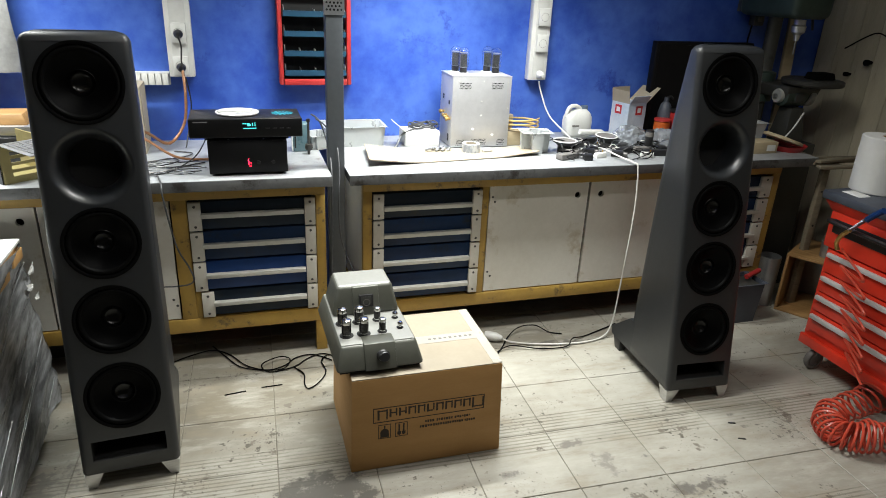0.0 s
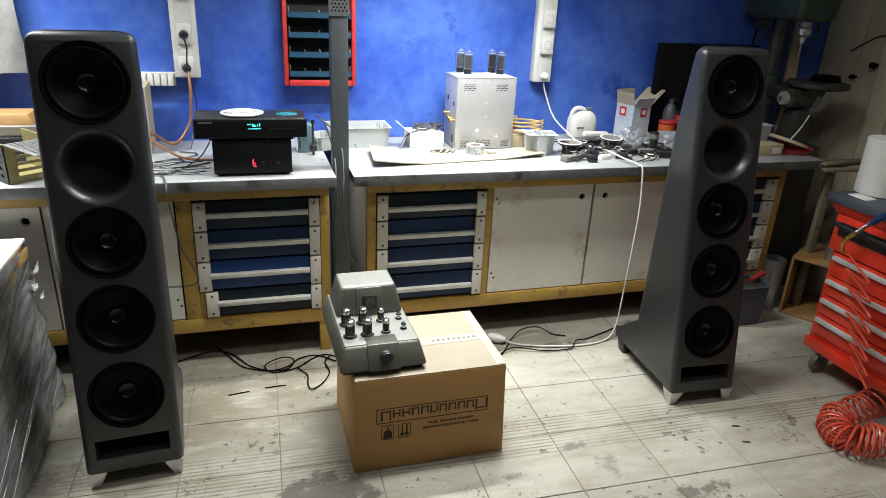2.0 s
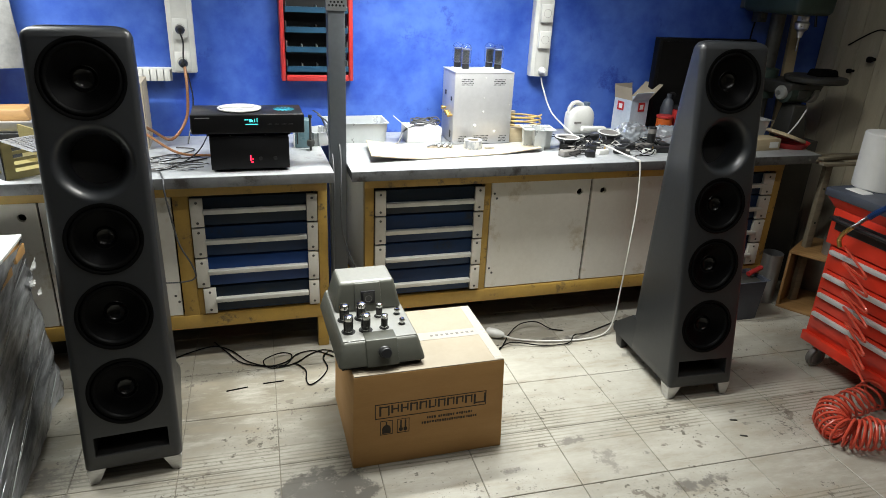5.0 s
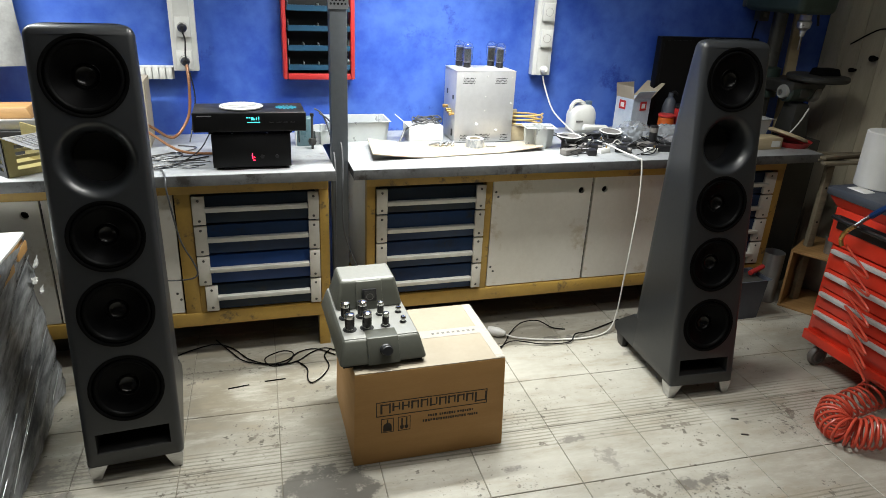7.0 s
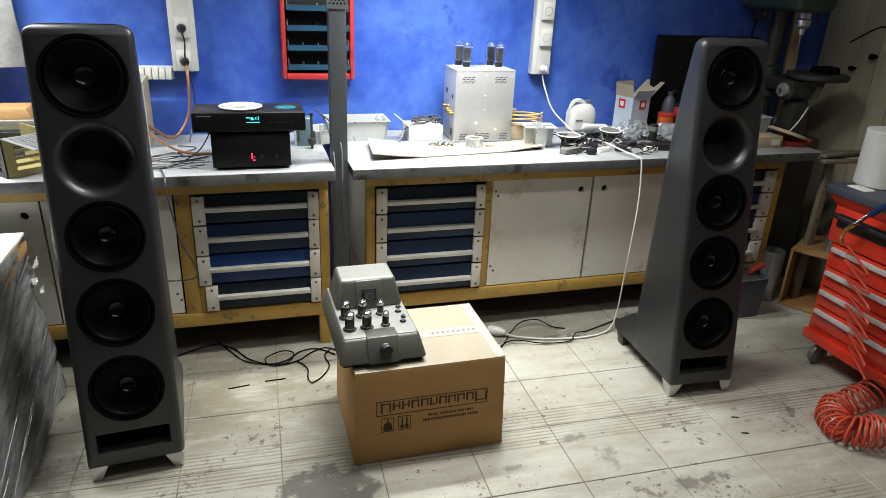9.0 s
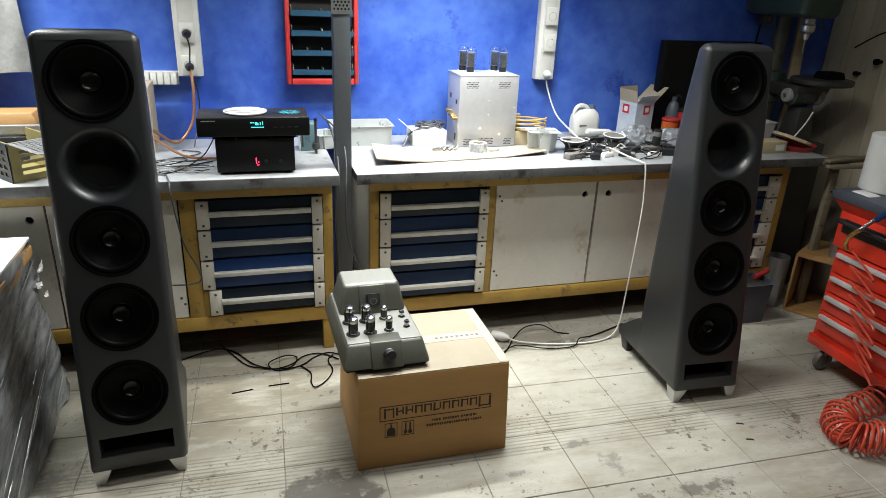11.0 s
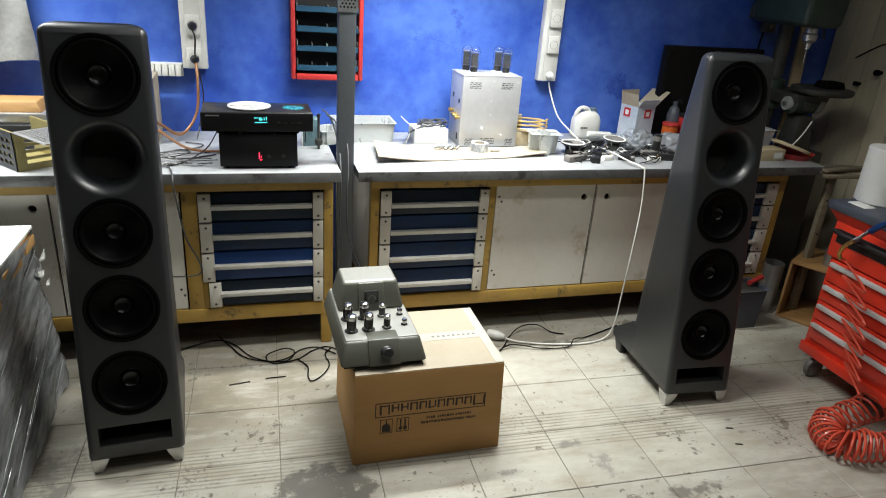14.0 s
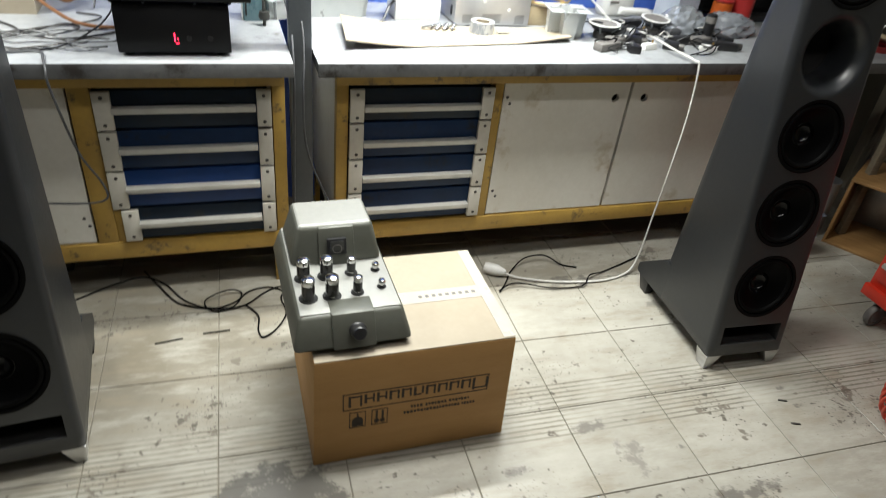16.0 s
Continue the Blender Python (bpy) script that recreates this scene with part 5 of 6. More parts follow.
kit = thing("white_carton", "opened white cardboard carton with a coiled cable on top", "box", pose(0.985, 3.52, TOP))
part("body", cube(-0.085, 0.095, -0.06, 0.08, 0, 0.075, 0.002), "paper", kit)
part("flap", cube(-0.075, 0.0, -0.0015, 0.0015, 0, 0.10), "paper", kit, "", pose(-0.087, 0.01, 0.078, 90, 40, 0))
pts = []
for k in range(60):
    a = k * 0.55
    pts.append((0.062 * math.cos(a) * (1 + 0.30 * math.sin(k * 0.37)), 0.050 * math.sin(a) * (1 + 0.2 * math.cos(k * 0.29)), 0.084 + 0.0004 * k + 0.006 * math.sin(k * 2.3)))
solid("coiled_cable", sweep(pts, 0.0036, 6, None, 2), "cable_grey", "grey power cable coiled on a white carton", "cable", pose(1.01, 3.53, TOP - 0.001))
solid("loose_cable", sweep([(0.96, 3.50, 0.985), (0.88, 3.45, 0.965), (0.84, 3.41, 0.915), (0.80, 3.40, 0.906)], 0.005, 6), "cable_grey", "end of a grey power cable hanging from a carton", "cable")

big = thing("valve_amplifier", "tall silver valve amplifier with four glass valves on top", "amplifier", pose(1.122, 3.40, TOP))
W, D, H = 0.308, 0.21, 0.355
part("case", cube(0, W, 0.002, D, 0.006, H, 0.003), "psu", big)
part("front_plate", cube(-0.002, W + 0.002, -0.001, 0.002, 0.004, H + 0.002, 0.001), "psu", big, "plain silver front plate")
part("top_plate", cube(-0.003, W + 0.003, -0.002, D + 0.002, H + 0.002, H + 0.006, 0.001), "psu", big)
for x0, z0, nx, nz in ((0.035, 0.300, 9, 4), (0.205, 0.300, 9, 4), (0.03, 0.015, 6, 4), (0.11, 0.018, 12, 4), (0.25, 0.015, 6, 4)):
    bm = bmesh.new()
    for i in range(nx):
        for j in range(nz):
            xx, zz = x0 + 0.0068 * i + 0.0034 * (j % 2), z0 + 0.0085 * j
            cyl(0.0026, 0, 0.0006, 6, Matrix.Translation((xx, -0.001, zz)) @ pose(0, 0, 0, 90, 0, 0), bm)
    part("vent_holes", bm, "dark", big, "field of small dark vent holes")
for dx, dz, r in ((0.155, 0.235, 0.004), (0.155, 0.165, 0.004), (0.115, 0.095, 0.008), (0.222, 0.062, 0.007), (0.03, 0.335, 0.004), (0.16, 0.335, 0.004), (0.292, 0.33, 0.004), (0.295, 0.2, 0.004)):
    part("bolt_head", lathe([(r, 0), (r * 0.8, r * 0.5), (0, r * 0.6)], 14, Matrix.Translation((dx, -0.001, dz)) @ pose(0, 0, 0, 90, 0, 0)), "paper", big)
for dy, dz in ((0.03, 0.145), (0.06, 0.15), (0.09, 0.155), (0.14, 0.165)):
    part("terminal", lathe([(0.007, 0), (0.007, 0.014), (0.010, 0.015), (0.010, 0.026), (0, 0.027)], 14, Matrix.Translation((0, dy, dz)) @ pose(0, 0, 0, 0, -90, 0)), "brass", big, "brass terminal")
for dy, dz, h in ((0.05, 0.215, 0.02), (0.15, 0.23, 0.024), (0.05, 0.03, 0.035)):
    part("side_switch", cube(-0.003, 0, dy - 0.007, dy + 0.007, dz, dz + h), "black", big)
for vx, vy in ((0.062, 0.175), (0.082, 0.105), (0.235, 0.175), (0.257, 0.105)):
    m = Matrix.Translation((vx, vy, H + 0.006))
    sk = part("valve_socket", lathe([(0.030, 0), (0.030, 0.003), (0.02, 0.004), (0, 0.004)], 24, m), "white_plastic", big)
    part("valve_base", cyl(0.019, 0.004, 0.028, 20, m), "black", sk)
    part("valve_glass", shell([(0.020, 0.028), (0.0265, 0.036), (0.0275, 0.10), (0.025, 0.112), (0.018, 0.122), (0.008, 0.127), (0.0015, 0.1275)], 0.001, 24, m), "glass", sk, "clear glass bulb")
    part("valve_plates", cube(vx - 0.017, vx + 0.017, vy - 0.009, vy + 0.009, H + 0.036, H + 0.100, 0.003), "valve_dark", sk)
    part("valve_spacer", cyl(0.021, 0.099, 0.101, 16, m), "white_plastic", sk)

sheet = bmesh.new()
bmesh.ops.create_grid(sheet, x_segments=30, y_segments=10, size=0.5)
for v in sheet.verts:
    u, w = v.co.x + 0.5, v.co.y + 0.5
    x = 0.66 + 0.88 * u + 0.03 * (w - 0.5)
    y = 3.095 + 0.10 * u * (1 - w) + 0.25 * w + 0.05 * (1 - u) * w
    lift = 0.006 + 0.030 * max(0, 0.30 - u) ** 1.3 / 0.30 ** 1.3 + 0.018 * max(0, u - 0.75) / 0.25 * (1 - w * 0.3)
    v.co = Vector((x, y, TOP + lift))
bmesh.ops.solidify(sheet, geom=sheet.faces[:], thickness=0.004)
solid("cardboard_sheet", sheet, "card_pale", "pale flat cardboard sheet curling up at its ends", "sheet", angle=60)
roll = thing("tape_roll", "roll of printed adhesive tape on a cardboard sheet", "tape", pose(1.198, 3.30, TOP + 0.006))
part("tape_band", lathe([(0.030, 0), (0.045, 0), (0.045, 0.042), (0.030, 0.042), (0.030, 0)], 32), "tape_print", roll)
part("core", lathe([(0.026, 0.001), (0.030, 0.001), (0.030, 0.041), (0.026, 0.041), (0.026, 0.001)], 32), "card_pale", roll)
solid("eraser_block", cube(1.255, 1.305, 3.275, 3.30, TOP + 0.008, TOP + 0.022, 0.004), "paper", "small white block on a cardboard sheet", "block")
for k in range(3):
    x0 = 0.97 + 0.03 * k
    solid("small_connector", sweep([(x0, 3.33 + 0.02 * k, 0.912), (x0 + 0.03, 3.32, 0.922), (x0 + 0.05, 3.345, 0.914), (x0 + 0.07, 3.33, 0.926), (x0 + 0.05, 3.31, 0.912)], 0.005, 8), "galv", "small bent metal connector lead", "connector")
bowl = solid("plastic_bowl", open_tub(0.070, 0.058, 0.105, 0.006, 0.004, 0.045), "frost", "milky square plastic bowl on the worktop", "bowl", pose(1.535, 3.285, TOP + 0.001, 0, 0, -8))
solid("wood_offcut", cube(1.44, 1.53, 3.42, 3.50, TOP, TOP + 0.075, 0.003), "wood_pale", "pale wooden block standing on the worktop", "block")
solid("wood_offcut", cube(1.46, 1.52, 3.55, 3.57, TOP, TOP + 0.14, 0.003), "card_pale", "pale upright board behind the bowl", "board")
pts = [(1.53 + 0.10 * math.cos(a), 3.47 + 0.07 * math.sin(a), TOP + 0.078 + 0.0016 * k) for k, a in enumerate(0.5 * j for j in range(38))]
solid("coiled_hose", sweep(pts, 0.005, 6, None, 2), "yellow_hose", "yellow hose coiled on a wooden block", "hose")

jug = thing("plastic_canister", "white plastic canister with handle and cap", "canister", pose(1.945, 3.62, TOP))
bm = bmesh.new()
rings = []
for hx, hy, cx, z in ((0.066, 0.040, 0, 0.0), (0.076, 0.048, 0, 0.004), (0.080, 0.052, 0, 0.018), (0.081, 0.053, 0, 0.085), (0.078, 0.051, 0, 0.108), (0.069, 0.046, 0.002, 0.126), (0.054, 0.038, 0.006, 0.140), (0.036, 0.028, 0.012, 0.149), (0.024, 0.022, 0.022, 0.153)):
    rings.append([bm.verts.new((cx + hx * math.copysign(abs(math.cos(a)) ** 0.55, math.cos(a)), hy * math.copysign(abs(math.sin(a)) ** 0.55, math.sin(a)), z)) for a in (2 * math.pi * k / 36 for k in range(36))])
for p, q in zip(rings, rings[1:]):
    for i in range(36):
        bm.faces.new((p[i], p[(i + 1) % 36], q[(i + 1) % 36], q[i]))
bm.faces.new(rings[0][::-1])
bm.faces.new(rings[-1])
part("body", bm, "white_plastic", jug, angle=60)
part("grip_handle", sweep([(-0.070, 0, 0.105), (-0.066, 0, 0.140), (-0.048, 0, 0.164), (-0.020, 0, 0.168), (0.004, 0, 0.158), (0.014, 0, 0.146)], 0.0125, 12), "white_plastic", jug, "moulded handle")
part("cap", lathe([(0, 0.0), (0.021, 0), (0.021, 0.022), (0.018, 0.025), (0, 0.025)], 24, Matrix.Translation((0.036, 0, 0.146))), "cap_blue", jug, "grey blue screw cap")
part("label_bar", cube(-0.055, -0.012, -0.0545, -0.0515, 0.06, 0.07), "ink_grey", jug)


def loose_driver(x, y, r, tilt):
    d = thing("small_driver", "small bare loudspeaker driver lying face up", "driver", pose(x, y, TOP, tilt, 0, 0))
    part("frame_ring", lathe([(r * 0.45, 0.005), (r * 0.5, 0.03), (r * 0.95, 0.05), (r, 0.052), (r, 0.056), (r * 0.9, 0.056)], 28), "black", d)
    part("gasket", lathe([(r * 0.99, 0.0565), (r * 0.98, 0.059), (r * 0.84, 0.059), (r * 0.83, 0.056)], 28), "white_dirty", d, "pale gasket ring")
    part("cone", lathe([(r * 0.84, 0.056), (r * 0.8, 0.058), (r * 0.3, 0.050), (0, 0.054)], 28), "ink_grey", d)
    for k in range(4):
        a = radians(45 + 90 * k)
        part("basket_arm", sweep([(r * 0.5 * math.cos(a), r * 0.5 * math.sin(a), 0.024), (r * 0.92 * math.cos(a), r * 0.92 * math.sin(a), 0.052)], 0.004, 6, None, 1), "galv", d)
    part("magnet", cyl(r * 0.55, 0.0, 0.028, 24), "screw", d)


loose_driver(1.70, 3.27, 0.065, 0)
loose_driver(1.99, 3.36, 0.062, 4)
for k, (x, y, a, w) in enumerate(((1.64, 3.12, 20, 0.055), (1.79, 3.20, -30, 0.04), (1.86, 3.25, 60, 0.045), (2.02, 3.20, 10, 0.05), (2.16, 3.13, -12, 0.07), (2.10, 3.20, 5, 0.05), (1.60, 3.38, 40, 0.04), (1.88, 3.42, 15, 0.08), (1.74, 3.09, 75, 0.025), (1.93, 3.13, -40, 0.03), (1.70, 3.18, 5, 0.03), (2.05, 3.28, 50, 0.035), (2.24, 3.20, 80, 0.03), (1.80, 3.33, 25, 0.04))):
    t = thing("circuit_part", "small dark electronic part among loose leads", "component", pose(x, y, TOP, 0, 0, a))
    part("body", cube(-w, w, -0.022, 0.022, 0.0, 0.030, 0.005), "black" if k % 5 else "ink_grey", t)
    part("cap_end", cyl(0.014, 0, 0.02, 14, Matrix.Translation((w, 0, 0.016)) @ pose(0, 0, 0, 0, 90, 0)), "screw", t)
can = thing("capacitor_can", "upright black printed capacitor", "capacitor", pose(2.205, 3.28, TOP))
part("can_body", cyl(0.022, 0, 0.10, 20, None, None, 0.003), "black", can)
part("can_print", lathe([(0.0225, 0.065), (0.0225, 0.09)], 20), "ink_grey", can)
def crumpled_bag(x, y, sx, sy, h, seed):
    """A slack plastic bag: a flattened dome with ridged folds and a loose, spread hem."""
    bm = bmesh.new()
    bmesh.ops.create_icosphere(bm, subdivisions=5, radius=1.0)
    for v in bm.verts:
        c = v.co.copy()
        ridge = 1 - abs(noise.noise(c * 2.3 + Vector((seed, 0, 0)))) * 2
        fine = 1 - abs(noise.noise(c * 6.0 + Vector((0, seed, 0)))) * 2
        k = 1 + 0.22 * noise.noise(c * 1.6 + Vector((0, 0, seed))) + 0.16 * ridge + 0.07 * fine
        low = max(0.0, 0.35 - c.z)
        v.co = Vector((c.x * sx * (k + 0.25 * low), c.y * sy * (k + 0.25 * low), max(0.001, (c.z + 0.25) / 1.25 * h * k)))
    return solid("clear_bag", bm, "film", "crumpled clear plastic bag of parts", "bag", pose(x, y, TOP), angle=40)


crumpled_bag(2.14, 3.38, 0.10, 0.07, 0.085, 1.0)
crumpled_bag(2.36, 3.36, 0.11, 0.07, 0.075, 4.0)
solid("plastic_scoop", (lambda bm: taper(bm, (-0.07, 0.07, -0.02, 0.02, 0), (-0.06, 0.075, -0.025, 0.025, 0.028), 0.008, 3))(bmesh.new()), "white_plastic", "white plastic housing lying on the worktop", "housing", pose(1.97, 3.50, TOP + 0.03, 0, 0, -10))
rnd = random.Random(11)
for k in range(26):
    x, y = rnd.uniform(1.60, 2.25), rnd.uniform(3.10, 3.45)
    pts = [(x, y, 0.906)]
    for j in range(5):
        x, y = x + rnd.uniform(-0.07, 0.07), y + rnd.uniform(-0.05, 0.05)
        pts.append((x, max(3.05, min(3.55, y)), 0.906 + rnd.uniform(0, 0.035)))
    pts[-1] = (*pts[-1][:2], 0.906)
    solid("wire_lead", sweep(pts, 0.0025, 5), ("black", "rubber", "white_cable", "black")[k % 4], "thin loose wire lead on the worktop", "wire")

for k in range(9):
    x, y, a, r = rnd.uniform(1.62, 2.25), rnd.uniform(3.10, 3.35), rnd.uniform(0, 6.28), rnd.uniform(0.05, 0.10)
    arc = [(x + r * math.cos(a + u * 0.7), y + 0.6 * r * math.sin(a + u * 0.7), 0.904 + 0.055 * math.sin(math.pi * u / 5) * (k % 3) / 2) for u in range(6)]
    solid("wire_lead", sweep(arc, 0.0028, 6), "black" if k % 3 else "cable_grey", "black lead curling over the worktop", "wire")
for k, (x, y, a) in enumerate(((1.83, 3.13, 15), (2.09, 3.11, -20), (1.90, 3.30, 40))):
    t = thing("terminal_block", "small white plastic terminal block among loose wires", "component", pose(x, y, TOP, 0, 0, a))
    part("body", taper(bmesh.new(), (-0.035, 0.035, -0.016, 0.016, 0), (-0.030, 0.032, -0.012, 0.012, 0.024), 0.003), "white_dirty", t)
    part("pin", cyl(0.004, 0, 0.012, 10, Matrix.Translation((0.015, 0, 0.024))), "brass", t)

retail = thing("printed_carton", "open pale blue printed carton with red labels", "box", pose(2.205, 3.515, TOP, 0, 0, 14))
W2, H2 = 0.135, 0.195
for a, b, c, d in ((0, W2, 0, 0.003), (0, W2, W2 - 0.003, W2), (0, 0.003, 0.003, W2 - 0.003), (W2 - 0.003, W2, 0.003, W2 - 0.003)):
    part("carton_wall", cube(a, b, c, d, 0, H2), "box_blue", retail)
part("carton_bottom", cube(0.003, W2 - 0.003, 0.003, W2 - 0.003, 0, 0.003), "box_blue", retail)
part("flap", cube(0, W2, 0, 0.0025, 0, 0.075), "card_pale", retail, "", pose(0, W2, H2, -8, 0, 0))
part("flap", cube(0, 0.0025, 0, W2, 0, 0.07), "card_pale", retail, "", pose(0, 0, H2, 0, -12, 0))
part("flap", cube(0, W2, 0, 0.0025, 0, 0.055), "box_blue", retail, "", pose(0, 0, H2, 35, 0, 0))
part("flap", cube(0, 0.0025, 0, W2, 0, 0.125), "card_pale", retail, "", pose(W2, 0, H2, 0, 50, 0))
for at in (pose(0.055, -0.001, 0.13), pose(-0.001, 0.105, 0.13, 0, 0, -90)):
    part("red_label", cube(0, 0.05, -0.001, 0, 0, 0.05), "label_red", retail, "red square label", at)
    part("label_mark", cube(0.012, 0.038, -0.0016, -0.001, 0.012, 0.038), "paper", retail, "", at)
for x, y, r, h, c, n in ((2.425, 3.50, 0.045, 0.10, "orange", "orange plastic tub with a lid"), (2.53, 3.50, 0.05, 0.15, "red_plastic", "red plastic canister"), (2.62, 3.33, 0.04, 0.10, "orange", "orange plastic tub with a lid")):
    t = thing("plastic_pot", n + " on the worktop", "pot", pose(x, y, TOP))
    part("pot_body", cyl(r, 0, h, 24, None, None, 0.006), c, t)
    part("pot_lid", cyl(r * 1.06, h, h + 0.015, 24, None, None, 0.003), "red_plastic" if c == "orange" else "black", t)
bottle = thing("dark_bottle", "dark blue plastic bottle with spout", "bottle", pose(2.47, 3.555, TOP) @ Matrix.Diagonal((0.7, 0.7, 0.98, 1)))
part("bottle_body", lathe([(0, 0), (0.05, 0), (0.055, 0.01), (0.055, 0.15), (0.04, 0.19), (0.02, 0.205), (0.02, 0.23), (0, 0.23)], 24), "cart_top", bottle)
part("spout", sweep([(0, 0, 0.225), (0.03, 0, 0.235), (0.06, 0, 0.22)], 0.008, 8), "black", bottle)

solid("plastic_tub", open_tub(0.10, 0.07, 0.11, 0.015, 0.003), "frost", "milky plastic tub at the end of the worktop", "tub", pose(2.92, 3.42, TOP))
wb = thing("small_carton", "small tan carton with a white label", "box", pose(2.80, 3.09, TOP))
part("body", cube(-0.09, 0.09, 0, 0.10, 0, 0.062, 0.002), "wood_pale", wb)
part("label_patch", cube(0.02, 0.075, -0.001, 0.0, 0.014, 0.046), "paper", wb)
dish = thing("grinding_disc", "stack of round grinding discs in a red dish", "disc", pose(3.02, 3.17, TOP))
part("dish", lathe([(0, 0), (0.09, 0), (0.11, 0.03), (0.106, 0.03), (0.088, 0.005), (0, 0.005)], 32), "red_plastic", dish)
part("disc", lathe([(0, 0), (0.105, 0), (0.108, 0.003), (0.108, 0.014), (0.103, 0.018), (0.02, 0.018), (0, 0.022)], 36), "wood_pale", dish, "pale wooden disc leaning in the dish", pose(-0.03, 0, 0.050, 0, 18, 0))
solid("paint_brush", sweep([(2.965, 3.14, 0.968), (3.0, 3.12, 1.04), (3.030, 3.11, 1.115)], 0.004, 8), "paper", "thin pale stick standing in the dish", "stick")


# ---- right end: trestle, machines, crate, bins ----
trestle = thing("plank_trestle", "pale wooden trestle with a perforated leg", "trestle", pose(0, 0, 0))
part("leg", cube(-0.022, 0.022, -0.015, 0.015, 0, 0.835, 0.002), "wood_grey", trestle, "", pose(3.16, 3.00, 0, 0, 0, 0))
part("leg", cube(-0.022, 0.022, -0.015, 0.015, 0, 0.835, 0.002), "wood_grey", trestle, "", pose(3.16, 3.45, 0, 0, 0, 0))
for z in (0.30, 0.50, 0.70):
    part("leg_hole", cyl(0.006, 0, 0.002, 12, Matrix.Translation((3.16, 2.985, z)) @ pose(0, 0, 0, 90, 0, 0)), "dark", trestle)
part("bearer", cube(3.10, 3.22, 2.95, 3.55, 0.836, 0.862, 0.002), "wood_grey", trestle)
for k, (x0, x1, y, z, a) in enumerate(((2.96, 3.42, 2.90, 0.863, -6), (2.99, 3.46, 2.98, 0.863, 3), (3.0, 3.40, 2.95, 0.878, 8), (3.02, 3.38, 3.10, 0.863, -10))):
    solid("wooden_batten", cube(0, x1 - x0, -0.02, 0.02, 0, 0.014, 0.002), "wood_grey", "rough pale wooden batten lying on the trestle", "batten", pose(x0 + 0.04, y, z, 0, 0, a), "battens on the trestle")

drill = thing("pillar_drill", "dark green pillar drill with a round table, in the corner", "pillar drill", pose(3.13, 3.575, 0))
part("base_plate", cube(-0.07, 0.24, -0.30, 0.10, 0, 0.04, 0.01), "steel_dark", drill)
part("column", cyl(0.040, 0.04, 2.0, 28), "column_steel", drill, "worn grey steel column")
part("table", lathe([(0, 1.222), (0.06, 1.215), (0.145, 1.228), (0.160, 1.232), (0.166, 1.240), (0.166, 1.256), (0.160, 1.262), (0, 1.262)], 44, Matrix.Translation((0.125, -0.25, 0))), "steel_dark", drill, "dark round drilling table")
part("table_arm", taper(bmesh.new(), (-0.05, 0.17, -0.26, 0.03, 1.15), (-0.06, 0.18, -0.28, 0.04, 1.222), 0.012, 3), "steel_dark", drill)
part("table_clamp", lathe([(0.040, 1.10), (0.068, 1.105), (0.068, 1.27), (0.040, 1.28)], 28), "machine_green", drill)
part("clamp_lever", sweep([(0.16, -0.10, 1.16), (0.18, -0.12, 1.10), (0.185, -0.13, 1.05)], 0.008, 8), "black", drill)
part("workpiece_vice", taper(bmesh.new(), (0.10, 0.24, -0.30, -0.20, 1.262), (0.11, 0.23, -0.29, -0.21, 1.300), 0.006), "rubber", drill, "low dark machine vice on the table")
part("head", taper(bmesh.new(), (-0.19, 0.06, -0.34, 0.10, 1.585), (-0.20, 0.07, -0.36, 0.12, 1.95), 0.035, 4), "machine_green", drill)
part("quill", lathe([(0, 1.47), (0.012, 1.47), (0.018, 1.50), (0.034, 1.515), (0.038, 1.545), (0.030, 1.555), (0.030, 1.58), (0, 1.58)], 24, Matrix.Translation((-0.070, -0.26, 0))), "alu", drill, "bright drill chuck")
part("drill_bit", lathe([(0, 1.395), (0.004, 1.402), (0.004, 1.47), (0, 1.472)], 12, Matrix.Translation((-0.070, -0.26, 0))), "galv", drill)
hub = part("feed_hub", cyl(0.032, 0, 0.05, 20, Matrix.Translation((0.055, -0.16, 1.66)) @ pose(0, 0, 0, 0, 90, 0)), "steel_dark", drill)
for k in range(3):
    a = radians(120 * k + 20)
    part("feed_handle", sweep([(0.09, -0.16, 1.66), (0.10, -0.16 + 0.14 * math.cos(a), 1.66 + 0.14 * math.sin(a))], 0.007, 8, None, 1), "black", hub)
vice = thing("bench_grinder", "green and grey bench grinder on a dark stand", "grinder", pose(3.185, 3.36, TOP))
part("pedestal", taper(bmesh.new(), (-0.07, 0.07, -0.07, 0.07, 0), (-0.045, 0.045, -0.05, 0.05, 0.20), 0.008), "steel_dark", vice)
part("motor", lathe([(0, -0.085), (0.045, -0.085), (0.058, -0.075), (0.060, 0.05), (0.050, 0.075), (0, 0.078)], 32, Matrix.Translation((-0.02, 0, 0.265)) @ pose(0, 0, 0, 0, 90, 0)), "machine_green", vice, "green motor body")
part("switch_plate", cube(-0.05, 0.01, -0.064, -0.056, 0.235, 0.285, 0.003), "steel_dark", vice)
for sx, r in ((-1, 0.040), (1, 0.060)):
    guard = part("wheel_guard", lathe([(0, -0.022), (r * 0.9, -0.022), (r, -0.015), (r, 0.015), (r * 0.9, 0.022), (r * 0.5, 0.024), (0, 0.024)], 32, Matrix.Translation((sx * 0.095 - 0.01, 0, 0.265)) @ pose(0, 0, 0, 0, 90, 0)), "wheel_grey", vice, "pale grey wheel guard")
    part("spindle_nut", cyl(0.012, 0, 0.012, 6, Matrix.Translation((sx * 0.122 - 0.01, 0, 0.265)) @ pose(0, 0, 0, 0, 90 * sx, 0)), "galv", guard)
